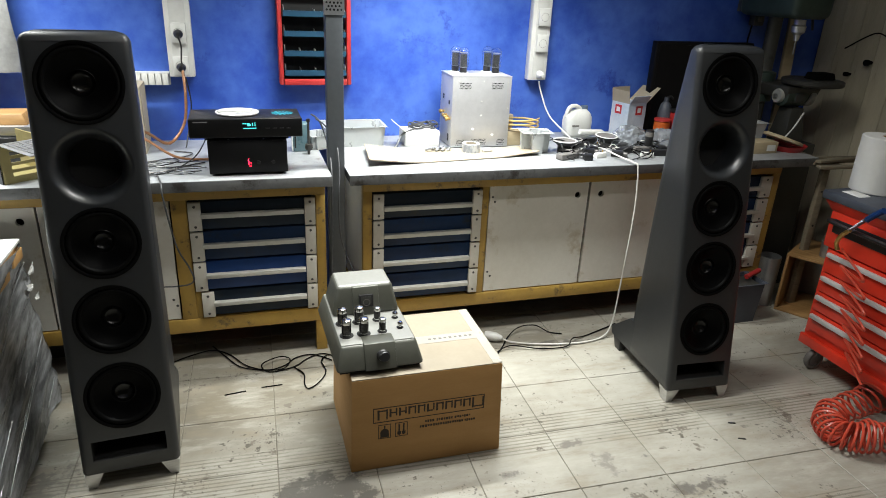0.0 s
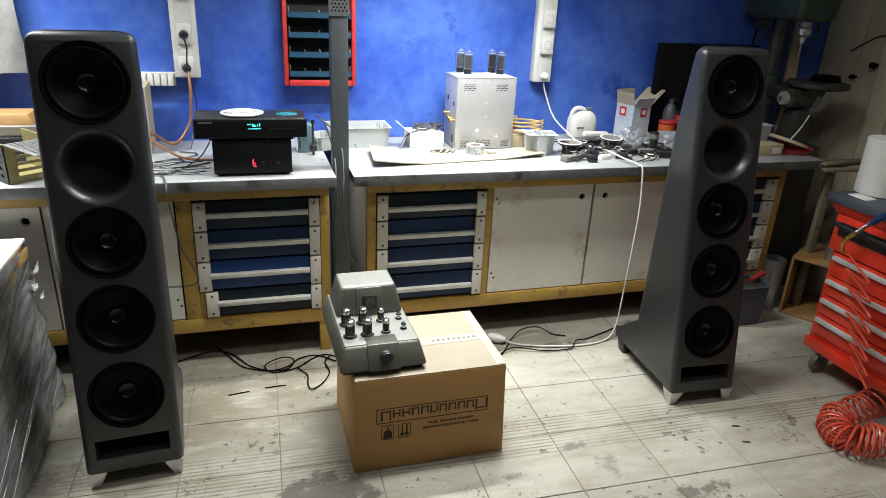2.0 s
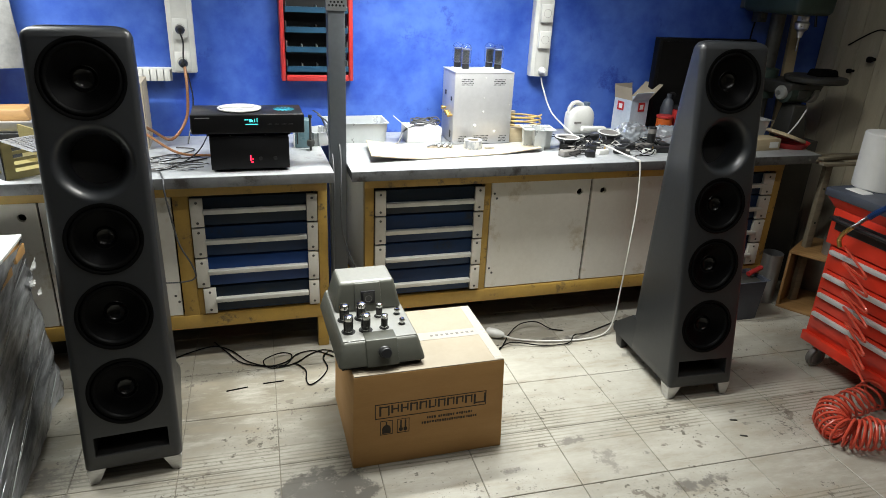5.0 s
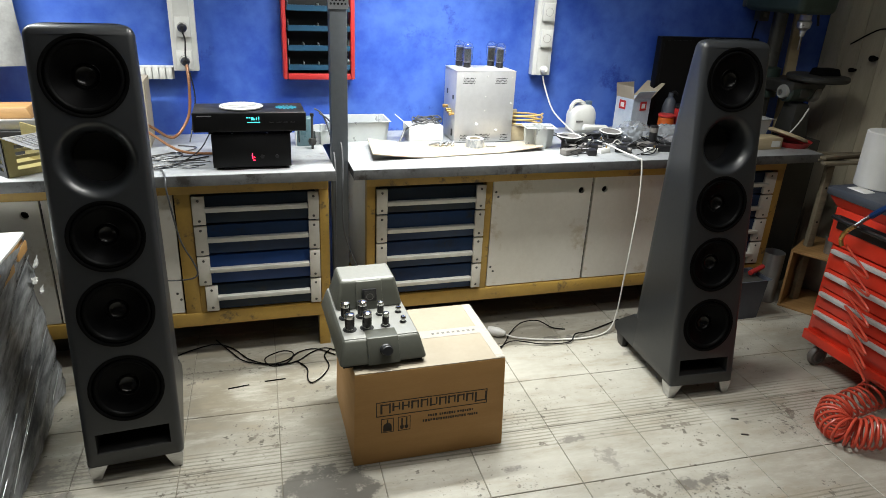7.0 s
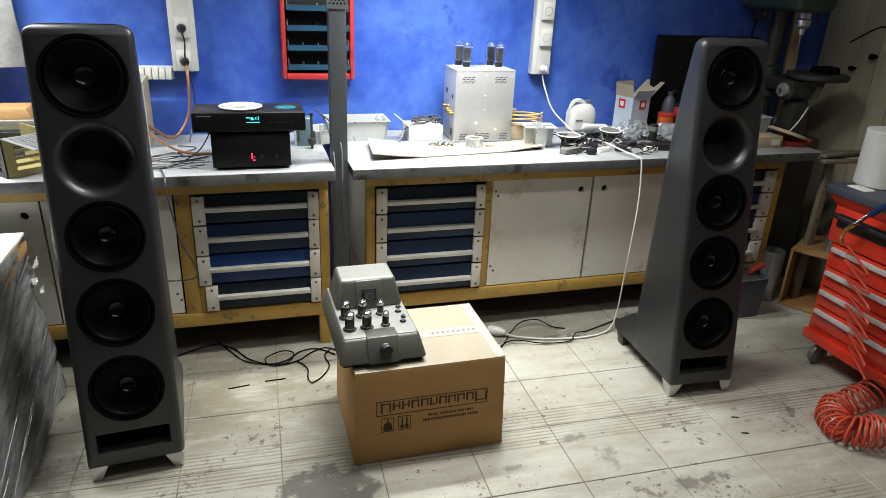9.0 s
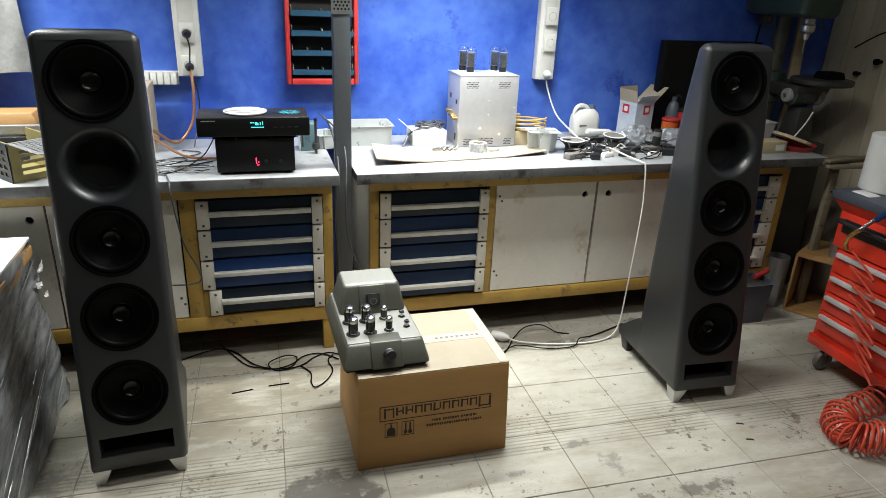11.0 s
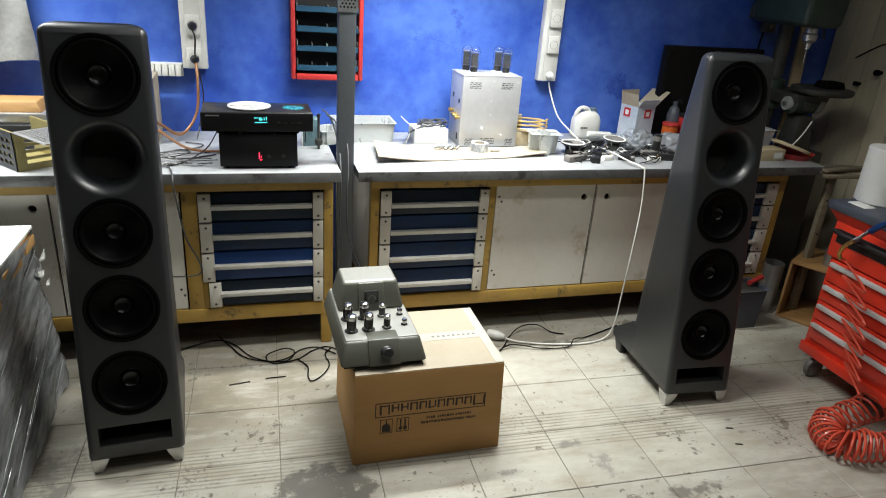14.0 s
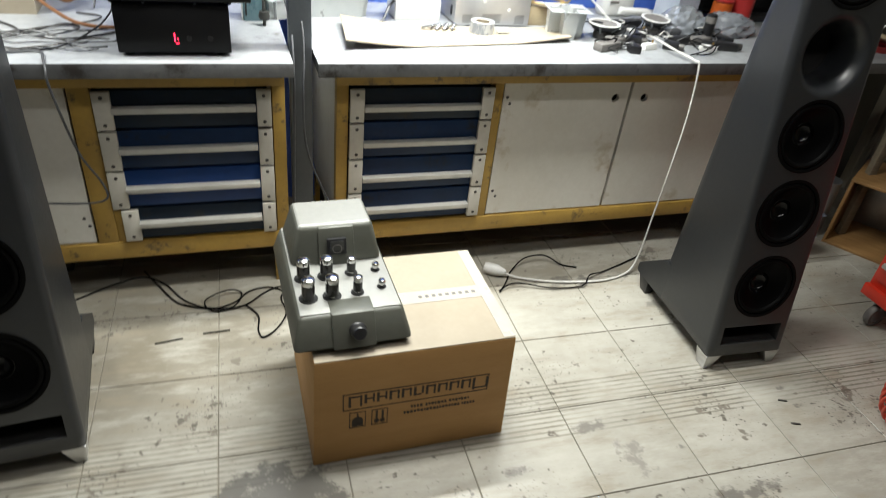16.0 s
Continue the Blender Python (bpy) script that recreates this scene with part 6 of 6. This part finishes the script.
part("stand", cube(-0.10, 0.14, -0.1, 0.1, -0.9, -0.002, 0.004), "steel_dark", vice)
for bx, bz in ((3.0, 1.60), (3.10, 1.525)):
    sb = thing("switch_box", "small grey switch box on the wall", "switch box", pose(bx, WALL_Y, bz))
    part("box_body", cube(-0.035, 0.035, -0.05, 0, 0, 0.075, 0.005), "post", sb)
    part("rocker", cube(-0.012, 0.012, -0.056, -0.05, 0.022, 0.05, 0.002), "ink_grey", sb)
solid("wall_cable", sweep([(3.08, 3.70, 1.53), (3.07, 3.70, 1.42), (3.10, 3.70, 1.33), (3.20, 3.70, 1.28), (3.26, 3.70, 1.36)], 0.005, 6), "rubber", "thin dark cable looping below a switch box", "cable")
solid("leaning_board", cube(-0.038, 0.038, -0.010, 0.010, 0, 0.74, 0.002), "wood_pale", "pale narrow wooden board leaning in the corner", "board", pose(3.33, 3.56, 0.0, -3, 0, 0) @ Matrix.Diagonal((1, 1, 2.15, 1)))
for k, (y, z, r) in enumerate(((3.30, 1.36, 0.017), (3.08, 1.60, 0.018), (3.42, 1.28, 0.013))):
    part("knob", lathe([(0, 0), (r * 0.6, 0), (r * 0.6, 0.02), (r, 0.025), (r, 0.045), (0, 0.05)], 20, Matrix.Translation((RIGHT_X, y, z)) @ pose(0, 0, 0, 0, -90, 0)), "rubber", wall_east, "round black knob")
solid("wall_cable", sweep([(RIGHT_X - 0.005, 3.08, 1.54), (RIGHT_X - 0.006, 3.2, 1.50), (RIGHT_X - 0.006, 3.32, 1.52), (RIGHT_X - 0.006, 3.5, 1.42)], 0.004, 6), "rubber", "thin dark cable along the plank wall", "cable")

crate = thing("wooden_crate", "open tan wooden crate lying on its side", "crate", pose(3.012, 2.965, 0, 0, 0, -58))
for a in ((0, 0.30, 0, 0.36, 0, 0.014), (0, 0.30, 0, 0.36, 0.336, 0.350), (0, 0.014, 0, 0.36, 0.014, 0.336), (0.286, 0.30, 0, 0.36, 0.014, 0.336), (0.014, 0.286, 0.346, 0.36, 0.014, 0.336)):
    part("board", cube(*a, 0.002), "wood" if a[2] < 0.3 else "galv", crate)
bin_ = thing("grey_bin", "grey plastic bin with red handled tools", "bin", pose(2.70, 2.93, 0))
part("bin_body", open_tub(0.095, 0.07, 0.235, 0.012, 0.004), "cart_top", bin_)
part("tool_handle", cyl(0.014, 0.0, 0.11, 14, pose(0.03, 0.0, 0.245, 0, 80, 15)), "red_plastic", bin_, "red tool handle")
part("bin_fill", cube(-0.085, 0.085, -0.06, 0.06, 0.19, 0.225, 0.01), "steel_dark", bin_)
can2 = thing("metal_can", "tall galvanised metal cylinder on the floor", "can", pose(2.995, 3.06, 0))
part("can_wall", lathe([(0, 0.004), (0.058, 0.004), (0.06, 0.0), (0.06, 0.30), (0.056, 0.30), (0.054, 0.03), (0, 0.03)], 28), "galv", can2)
solid("grey_cup", lathe([(0, 0), (0.035, 0), (0.04, 0.09), (0.036, 0.09), (0.032, 0.005), (0, 0.005)], 20), "galv", "small grey cup standing on a crate", "cup", pose(3.20, 2.88, 0.351))

# ---- tool trolley ----
cart = thing("tool_trolley", "red rolling tool trolley with drawers and grey handles", "tool trolley", pose(2.70, 2.455, 0, 0, 0, -90))
# local x runs along the drawer fronts towards the camera, y into the trolley
CL, CDP = 0.66, 0.42
part("body", cube(0, CL, 0.0, CDP, 0.115, 0.625, 0.004), "red_paint", cart)
part("upper_box", cube(-0.012, CL + 0.012, -0.022, CDP + 0.012, 0.625, 0.795, 0.005), "red_paint", cart)
part("collar", taper(bmesh.new(), (-0.012, CL + 0.012, -0.022, CDP + 0.012, 0.795), (-0.045, CL + 0.045, -0.05, CDP + 0.045, 0.845), 0.003), "red_paint", cart)
tray = part("top_tray", cube(-0.055, CL + 0.055, -0.06, CDP + 0.055, 0.845, 0.886, 0.008), "cart_top", cart, "dark grey plastic top tray")
for k, (z0, z1) in enumerate(((0.505, 0.615), (0.405, 0.497), (0.305, 0.397), (0.200, 0.297))):
    d = part("drawer", cube(0.02, CL - 0.02, -0.014, 0.0, z0, z1, 0.003), "red_paint", cart)
    part("handle", cube(0.03, CL - 0.03, -0.034, -0.014, z1 - 0.034, z1 - 0.012, 0.005), "handle_grey", d, "grey metal drawer handle")
part("skirt", cube(-0.004, CL + 0.004, -0.020, 0.0, 0.115, 0.165, 0.004), "red_paint", cart)
part("grip_recess", cube(0.02, CL - 0.05, -0.030, -0.0225, 0.700, 0.765, 0.004), "black", cart, "black recessed grip")
part("grip_bar", sweep([(0.03, -0.03, 0.755), (0.03, -0.055, 0.755), (0.3, -0.058, 0.752), (CL - 0.06, -0.055, 0.755), (CL - 0.06, -0.03, 0.755)], 0.010, 10, None, 4), "black", cart, "black push bar")
for wx in (0.075, CL - 0.075):
    for wy in (0.02, CDP - 0.06):
        w = part("castor", cube(wx - 0.022, wx + 0.022, wy - 0.012, wy + 0.05, 0.085, 0.114, 0.003), "galv", cart, "grey steel castor fork")
        mm = Matrix.Translation((wx, wy, 0.050)) @ pose(0, 0, 0, 0, 90, 0)
        part("tyre", lathe([(0.032, -0.014), (0.046, -0.014), (0.050, -0.008), (0.050, 0.008), (0.046, 0.014), (0.032, 0.014), (0.032, -0.014)], 28, mm), "ink_grey", w)
        part("hub", cyl(0.032, -0.011, 0.011, 20, mm), "galv", w)
towel = thing("paper_towel_roll", "white paper towel roll standing on the trolley", "paper roll", pose(2.865, 2.45, 0.886))
part("paper", lathe([(0.025, 0.0), (0.098, 0.0), (0.102, 0.004), (0.102, 0.246), (0.098, 0.25), (0.025, 0.25), (0.025, 0.0)], 40), "paper", towel)
part("core", lathe([(0.021, 0.001), (0.025, 0.001), (0.025, 0.249), (0.021, 0.249), (0.021, 0.001)], 24), "card", towel)
solid("white_rag", taper(bmesh.new(), (2.69, 2.76, 2.36, 2.46, 0.886), (2.70, 2.755, 2.37, 2.45, 0.892), 0.004), "paper", "white folded rag on the trolley's tray", "rag")

# ---- red air hose: gun fitting, stretched coils down the trolley, coil on the floor ----
gun = thing("hose_fitting", "brass and blue hose fitting with spring guard", "hose fitting", pose(0, 0, 0))
part("nozzle", sweep([(2.60, 2.16, 0.90), (2.605, 2.20, 0.865), (2.61, 2.23, 0.835)], 0.013, 10), "drawer_blue_bright", gun, "blue end piece")
pts = [(2.612 + 0.012 * math.cos(k * 0.9), 2.235 + 0.06 * k / 60 + 0.012 * math.sin(k * 0.9) * 0.5, 0.835 - 0.07 * k / 60) for k in range(60)]
part("spring_guard", sweep(pts, 0.003, 6, None, 1), "galv", gun)
part("brass_tail", sweep([(2.612, 2.295, 0.765), (2.612, 2.33, 0.725), (2.615, 2.345, 0.685), (2.62, 2.335, 0.655)], 0.010, 10), "brass", gun)
pts = []
for k in range(300):
    t = k / 299
    a = 2 * math.pi * 7.5 * t
    pts.append((2.600 - 0.02 * t + 0.055 * math.cos(a), 2.235 - 0.175 * t + (0.105 + 0.012 * math.sin(5 * t)) * math.sin(a + 1.4), 0.655 - 0.46 * t ** 0.9 + 0.012 * math.sin(a)))
solid("coil_hose", sweep(pts, 0.0052, 8, None, 1, True), "hose_red", "red plastic spiral air hose hanging down the trolley", "air hose")
pts = []
spine = smooth_line([(2.74, 2.03, 0), (2.57, 2.005, 0), (2.43, 1.975, 0), (2.345, 1.915, 0), (2.35, 1.845, 0), (2.44, 1.805, 0), (2.57, 1.79, 0), (2.74, 1.81, 0)], 24)
for k in range(1080):
    t = k / 1079
    u = t * (len(spine) - 1.001)
    i = int(u)
    at, tang = spine[i].lerp(spine[i + 1], u - i), (spine[min(i + 2, len(spine) - 1)] - spine[max(i - 1, 0)]).normalized()
    a = 2 * math.pi * 30 * t
    r = 0.058 + 0.004 * math.sin(19 * t + 1) + 0.003 * math.sin(47 * t)
    nrm = Vector((-tang.y, tang.x, 0))
    lean = tang * (0.022 * math.sin(a + 2.0 * t) + 0.008 * math.sin(3.0 * t * 11))
    pts.append(at + nrm * (r * math.cos(a)) + Vector((0, 0, r + 0.0075 + r * math.sin(a))) + lean)
solid("coil_hose", sweep(pts, 0.0058, 7, None, 1, True), "hose_red", "red plastic spiral air hose coiled on the floor", "air hose")

# ---- wrapped pallet stack ----
pal = thing("wrapped_stack", "stack of cartons wrapped in crinkled stretch film", "pallet load", pose(-0.730, 2.93, 0))
part("cartons", cube(-0.80, -0.012, -1.15, -0.012, 0.12, 0.700, 0.006), "card", pal)
part("pallet_deck", cube(-0.80, -0.03, -1.15, -0.03, 0.0, 0.118, 0.004), "wood", pal)
bm = bmesh.new()
NX, NZ = 70, 42
grid = []
for j in range(NZ + 1):
    row = []
    for i in range(NX + 1):
        u, w = i / NX, j / NZ
        # round the back corner and along the right side towards the front
        s = -0.8 + 1.95 * u
        if s < 0:
            p, n = Vector((s, 0, 0)), Vector((0, 1, 0))
        else:
            p, n = Vector((0, -s, 0)), Vector((1, 0, 0))
        z = 0.03 + 0.68 * w
        fold = noise.noise(Vector(((z * 0.96 + s * 0.27) * 16, (z * 0.27 - s * 0.96) * 2.5, 2.0))) * 0.020 + noise.noise(Vector(((z * 0.96 + s * 0.27) * 40, (z * 0.27 - s * 0.96) * 4, 5.0))) * 0.006
        fold += 0.016 * max(0, 0.12 - w) / 0.12 * noise.noise(Vector((s * 16, 1, 8)))
        fold += 0.045 * (1 - w) ** 2
        soft = -0.010 * max(0, 1 - abs(s) / 0.03)
        p = p + n * (fold + soft) + Vector((0, 0, z + (0.03 * noise.noise(Vector((s * 9, 4, 1))) if j == 0 else 0)))
        row.append(bm.verts.new(p))
    grid.append(row)
for j in range(NZ):
    for i in range(NX):
        bm.faces.new((grid[j][i], grid[j][i + 1], grid[j + 1][i + 1], grid[j + 1][i]))
bmesh.ops.solidify(bm, geom=bm.faces[:], thickness=0.002)
part("stretch_film", bm, "wrap", pal, "crinkled grey stretch film", angle=60)
rnd = random.Random(23)
# raised pale threads draw the glints along the film's creases
bm = bmesh.new()
for k in range(12):
    y, z, run = rnd.uniform(-1.05, -0.20), rnd.uniform(0.06, 0.60), rnd.uniform(0.25, 0.60)
    rise, bend = rnd.uniform(0.24, 0.36), rnd.uniform(-0.006, 0.006)
    pts = []
    for j in range(6):
        u = j / 5
        zz, yy = z + rise * run * u + bend * math.sin(math.pi * u), y + run * u
        if zz < 0.69 and yy < -0.02:
            pts.append((0.0035 + 0.045 * (1 - (zz - 0.03) / 0.68) ** 2, yy, zz))
    if len(pts) > 2:
        sweep(pts, rnd.uniform(0.0009, 0.0024), 5, bm, 3)
part("film_crease", bm, "film_glint", pal, "pale lines for glints on creases of stretched film", angle=60)
for y, z, a, w, h in ((-0.05, 0.600, 24, 0.022, 0.016), (-0.10, 0.55, -18, 0.016, 0.012), (-0.04, 0.48, 30, 0.014, 0.014)):
    bm = bmesh.new()
    bmesh.ops.create_grid(bm, x_segments=8, y_segments=8, size=1.0)
    for v in bm.verts:
        u, q = v.co.x, v.co.y
        v.co = Vector((0.008 * noise.noise(Vector((u * 2, q * 2, y * 40))) + 0.004 * u, u * w * (1 + 0.4 * q), q * h * (1 + 0.3 * noise.noise(Vector((u * 3, 7, z))))))
    bmesh.ops.solidify(bm, geom=bm.faces[:], thickness=0.0015)
    part("film_tear", bm, "paper", pal, "loose white tear of film", pose(0.026, y, z, a, 0, 0), angle=40)
part("top_sheet", cube(-0.80, -0.004, -1.15, -0.004, 0.702, 0.716, 0.004), "paper", pal, "white top sheet")
for y0, y1, z0, z1 in ((-0.16, -0.03, 0.655, 0.690), (-0.42, -0.20, 0.640, 0.688), (-0.52, -0.46, 0.600, 0.672), (-1.0, -0.60, 0.650, 0.690)):
    part("carton_edge", taper(bmesh.new(), (-0.01, 0.009, y0, y1 - 0.02, z0), (-0.01, 0.006, y0 + 0.015, y1, z1), 0.003), "card", pal, "brown carton showing through a tear")
cup = thing("plastic_cup", "clear plastic cup standing on the wrapped stack", "cup", pose(-0.865, 2.60, 0.717))
part("cup_wall", lathe([(0, 0.002), (0.033, 0.002), (0.040, 0.075), (0.042, 0.075), (0.035, 0.0), (0, 0.0)], 28), "glass", cup)

# ---- cables on the floor ----
solid("white_power_cable", sweep([(1.70, 3.655, 1.20), (1.715, 3.655, 1.15), (1.75, 3.60, 1.03), (1.80, 3.52, 0.96), (1.84, 3.40, 0.915), (1.87, 3.22, 0.93), (1.90, 3.05, 0.92), (1.925, 2.965, 0.912), (1.935, 2.94, 0.89), (1.95, 2.935, 0.70), (1.938, 2.925, 0.45), (1.925, 2.92, 0.25), (1.90, 2.90, 0.08), (1.84, 2.87, 0.012), (1.70, 2.84, 0.008), (1.50, 2.865, 0.008), (1.36, 2.91, 0.010), (1.30, 2.94, 0.02)], 0.0043, 8), "white_cable", "white power cable from the wall down to the floor", "cable")
strip = thing("extension_socket", "white extension socket lying on the floor", "extension socket", pose(1.262, 2.965, 0.001, 0, 0, -35))
part("socket_body", lathe([(0, -0.045), (0.02, -0.045), (0.024, -0.035), (0.024, 0.01), (0.012, 0.045), (0, 0.05)], 20, Matrix.Translation((0, 0, 0.024)) @ pose(0, 0, 0, 0, 90, 0)), "white_plastic", strip)
for pts in ([(1.24, 2.84, 0.006), (1.29, 2.90, 0.006), (1.34, 2.97, 0.006), (1.42, 3.02, 0.03), (1.515, 3.025, 0.03), (1.58, 2.98, 0.006), (1.64, 2.95, 0.006)],
            [(1.24, 2.85, 0.006), (1.32, 2.87, 0.02), (1.46, 2.83, 0.008), (1.60, 2.82, 0.008), (1.66, 2.87, 0.02), (1.74, 2.90, 0.006), (1.88, 2.95, 0.006), (1.98, 2.99, 0.006)],
            [(0.44, 2.95, 0.006), (0.36, 3.02, 0.006), (0.28, 3.01, 0.006), (0.22, 2.95, 0.006), (0.14, 2.93, 0.006), (0.05, 2.99, 0.006), (-0.02, 3.10, 0.006), (-0.10, 3.16, 0.006), (-0.20, 3.13, 0.006), (-0.30, 3.07, 0.006), (-0.40, 3.00, 0.006)],
            [(0.46, 2.98, 0.006), (0.40, 3.02, 0.006), (0.33, 2.99, 0.006), (0.26, 2.93, 0.006), (0.15, 2.91, 0.006), (0.12, 2.96, 0.02), (0.20, 3.01, 0.02), (0.25, 3.0, 0.006), (0.20, 2.92, 0.006), (0.04, 2.97, 0.006), (-0.04, 3.09, 0.006), (-0.1, 3.2, 0.006)],
            [(0.26, 2.93, 0.006), (0.30, 2.86, 0.006), (0.295, 2.78, 0.006), (0.31, 2.74, 0.006), (0.36, 2.78, 0.006), (0.40, 2.86, 0.006), (0.39, 2.95, 0.006), (0.42, 3.0, 0.006)]):
    solid("black_cable", sweep(pts, 0.0029, 8), "rubber", "black cable lying in loops on the tiles", "cable")
solid("grey_cable", sweep([(0.435, 3.30, 1.08), (0.47, 3.22, 1.06), (0.50, 3.10, 1.00), (0.50, 3.03, 0.90), (0.492, 3.0, 0.80), (0.50, 3.0, 0.6), (0.56, 3.0, 0.42), (0.60, 3.0, 0.34)], 0.0038, 8), "cable_grey", "grey cables running down beside the post", "cable")
solid("grey_cable", sweep([(0.42, 3.36, 1.09), (0.45, 3.28, 1.07), (0.47, 3.15, 0.98), (0.466, 3.02, 0.88), (0.462, 3.02, 0.60), (0.455, 3.02, 0.30), (0.45, 3.0, 0.01)], 0.0038, 8), "cable_grey", "grey cables running down beside the post", "cable")
for x, y, a in ((0.0, 2.78, 8), (0.155, 2.80, 2)):
    solid("floor_stick", cube(-0.045, 0.045, -0.002, 0.002, 0, 0.004), "rubber", "thin black strip lying on the floor", "strip", pose(x, y, 0.0, 0, 0, a))
for x, y in ((2.02, 2.09), (2.62, 2.02), (1.99, 1.99)):
    solid("floor_debris", taper(bmesh.new(), (-0.017, 0.017, -0.004, 0.004, 0), (-0.012, 0.014, -0.003, 0.003, 0.004), 0.001), "screw", "small dark scrap on the floor", "scrap", pose(x, y, 0, 0, 0, 160))
red = thing("red_bottle", "dark red plastic bottle lying under the bench", "bottle", pose(0.0, 3.42, 0.0))
part("bottle_body", taper(bmesh.new(), (-0.12, 0.10, -0.05, 0.05, 0), (-0.09, 0.08, -0.04, 0.04, 0.10), 0.015, 3), "red_plastic", red)
part("bottle_neck", cyl(0.02, 0, 0.05, 16, pose(0.10, 0, 0.05, 0, 90, 0)), "red_plastic", red)
for x0, x1 in ((-1.5, -0.35),):
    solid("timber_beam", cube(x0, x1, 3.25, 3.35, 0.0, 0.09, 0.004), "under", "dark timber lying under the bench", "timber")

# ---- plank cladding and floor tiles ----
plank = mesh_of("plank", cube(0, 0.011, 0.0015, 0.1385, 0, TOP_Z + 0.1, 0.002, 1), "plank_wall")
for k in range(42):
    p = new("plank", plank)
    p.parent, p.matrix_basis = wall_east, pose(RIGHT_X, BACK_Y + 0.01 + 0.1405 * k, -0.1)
rnd = random.Random(5)
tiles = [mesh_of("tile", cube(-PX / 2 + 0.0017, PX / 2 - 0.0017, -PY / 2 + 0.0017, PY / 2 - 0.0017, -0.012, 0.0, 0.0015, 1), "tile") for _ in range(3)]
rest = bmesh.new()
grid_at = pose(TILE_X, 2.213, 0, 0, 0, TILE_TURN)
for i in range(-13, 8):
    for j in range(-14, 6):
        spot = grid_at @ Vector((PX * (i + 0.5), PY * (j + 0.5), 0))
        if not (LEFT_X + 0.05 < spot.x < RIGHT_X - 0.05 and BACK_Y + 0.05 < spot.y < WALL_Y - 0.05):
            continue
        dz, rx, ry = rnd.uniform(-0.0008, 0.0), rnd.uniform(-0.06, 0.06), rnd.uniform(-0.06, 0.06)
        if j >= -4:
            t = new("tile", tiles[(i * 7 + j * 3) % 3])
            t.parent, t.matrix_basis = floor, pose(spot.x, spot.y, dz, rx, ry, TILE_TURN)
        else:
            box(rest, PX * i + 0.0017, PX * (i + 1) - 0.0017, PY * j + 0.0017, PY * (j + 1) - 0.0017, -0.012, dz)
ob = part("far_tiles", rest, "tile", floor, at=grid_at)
tagged(ob, kind="stuff")
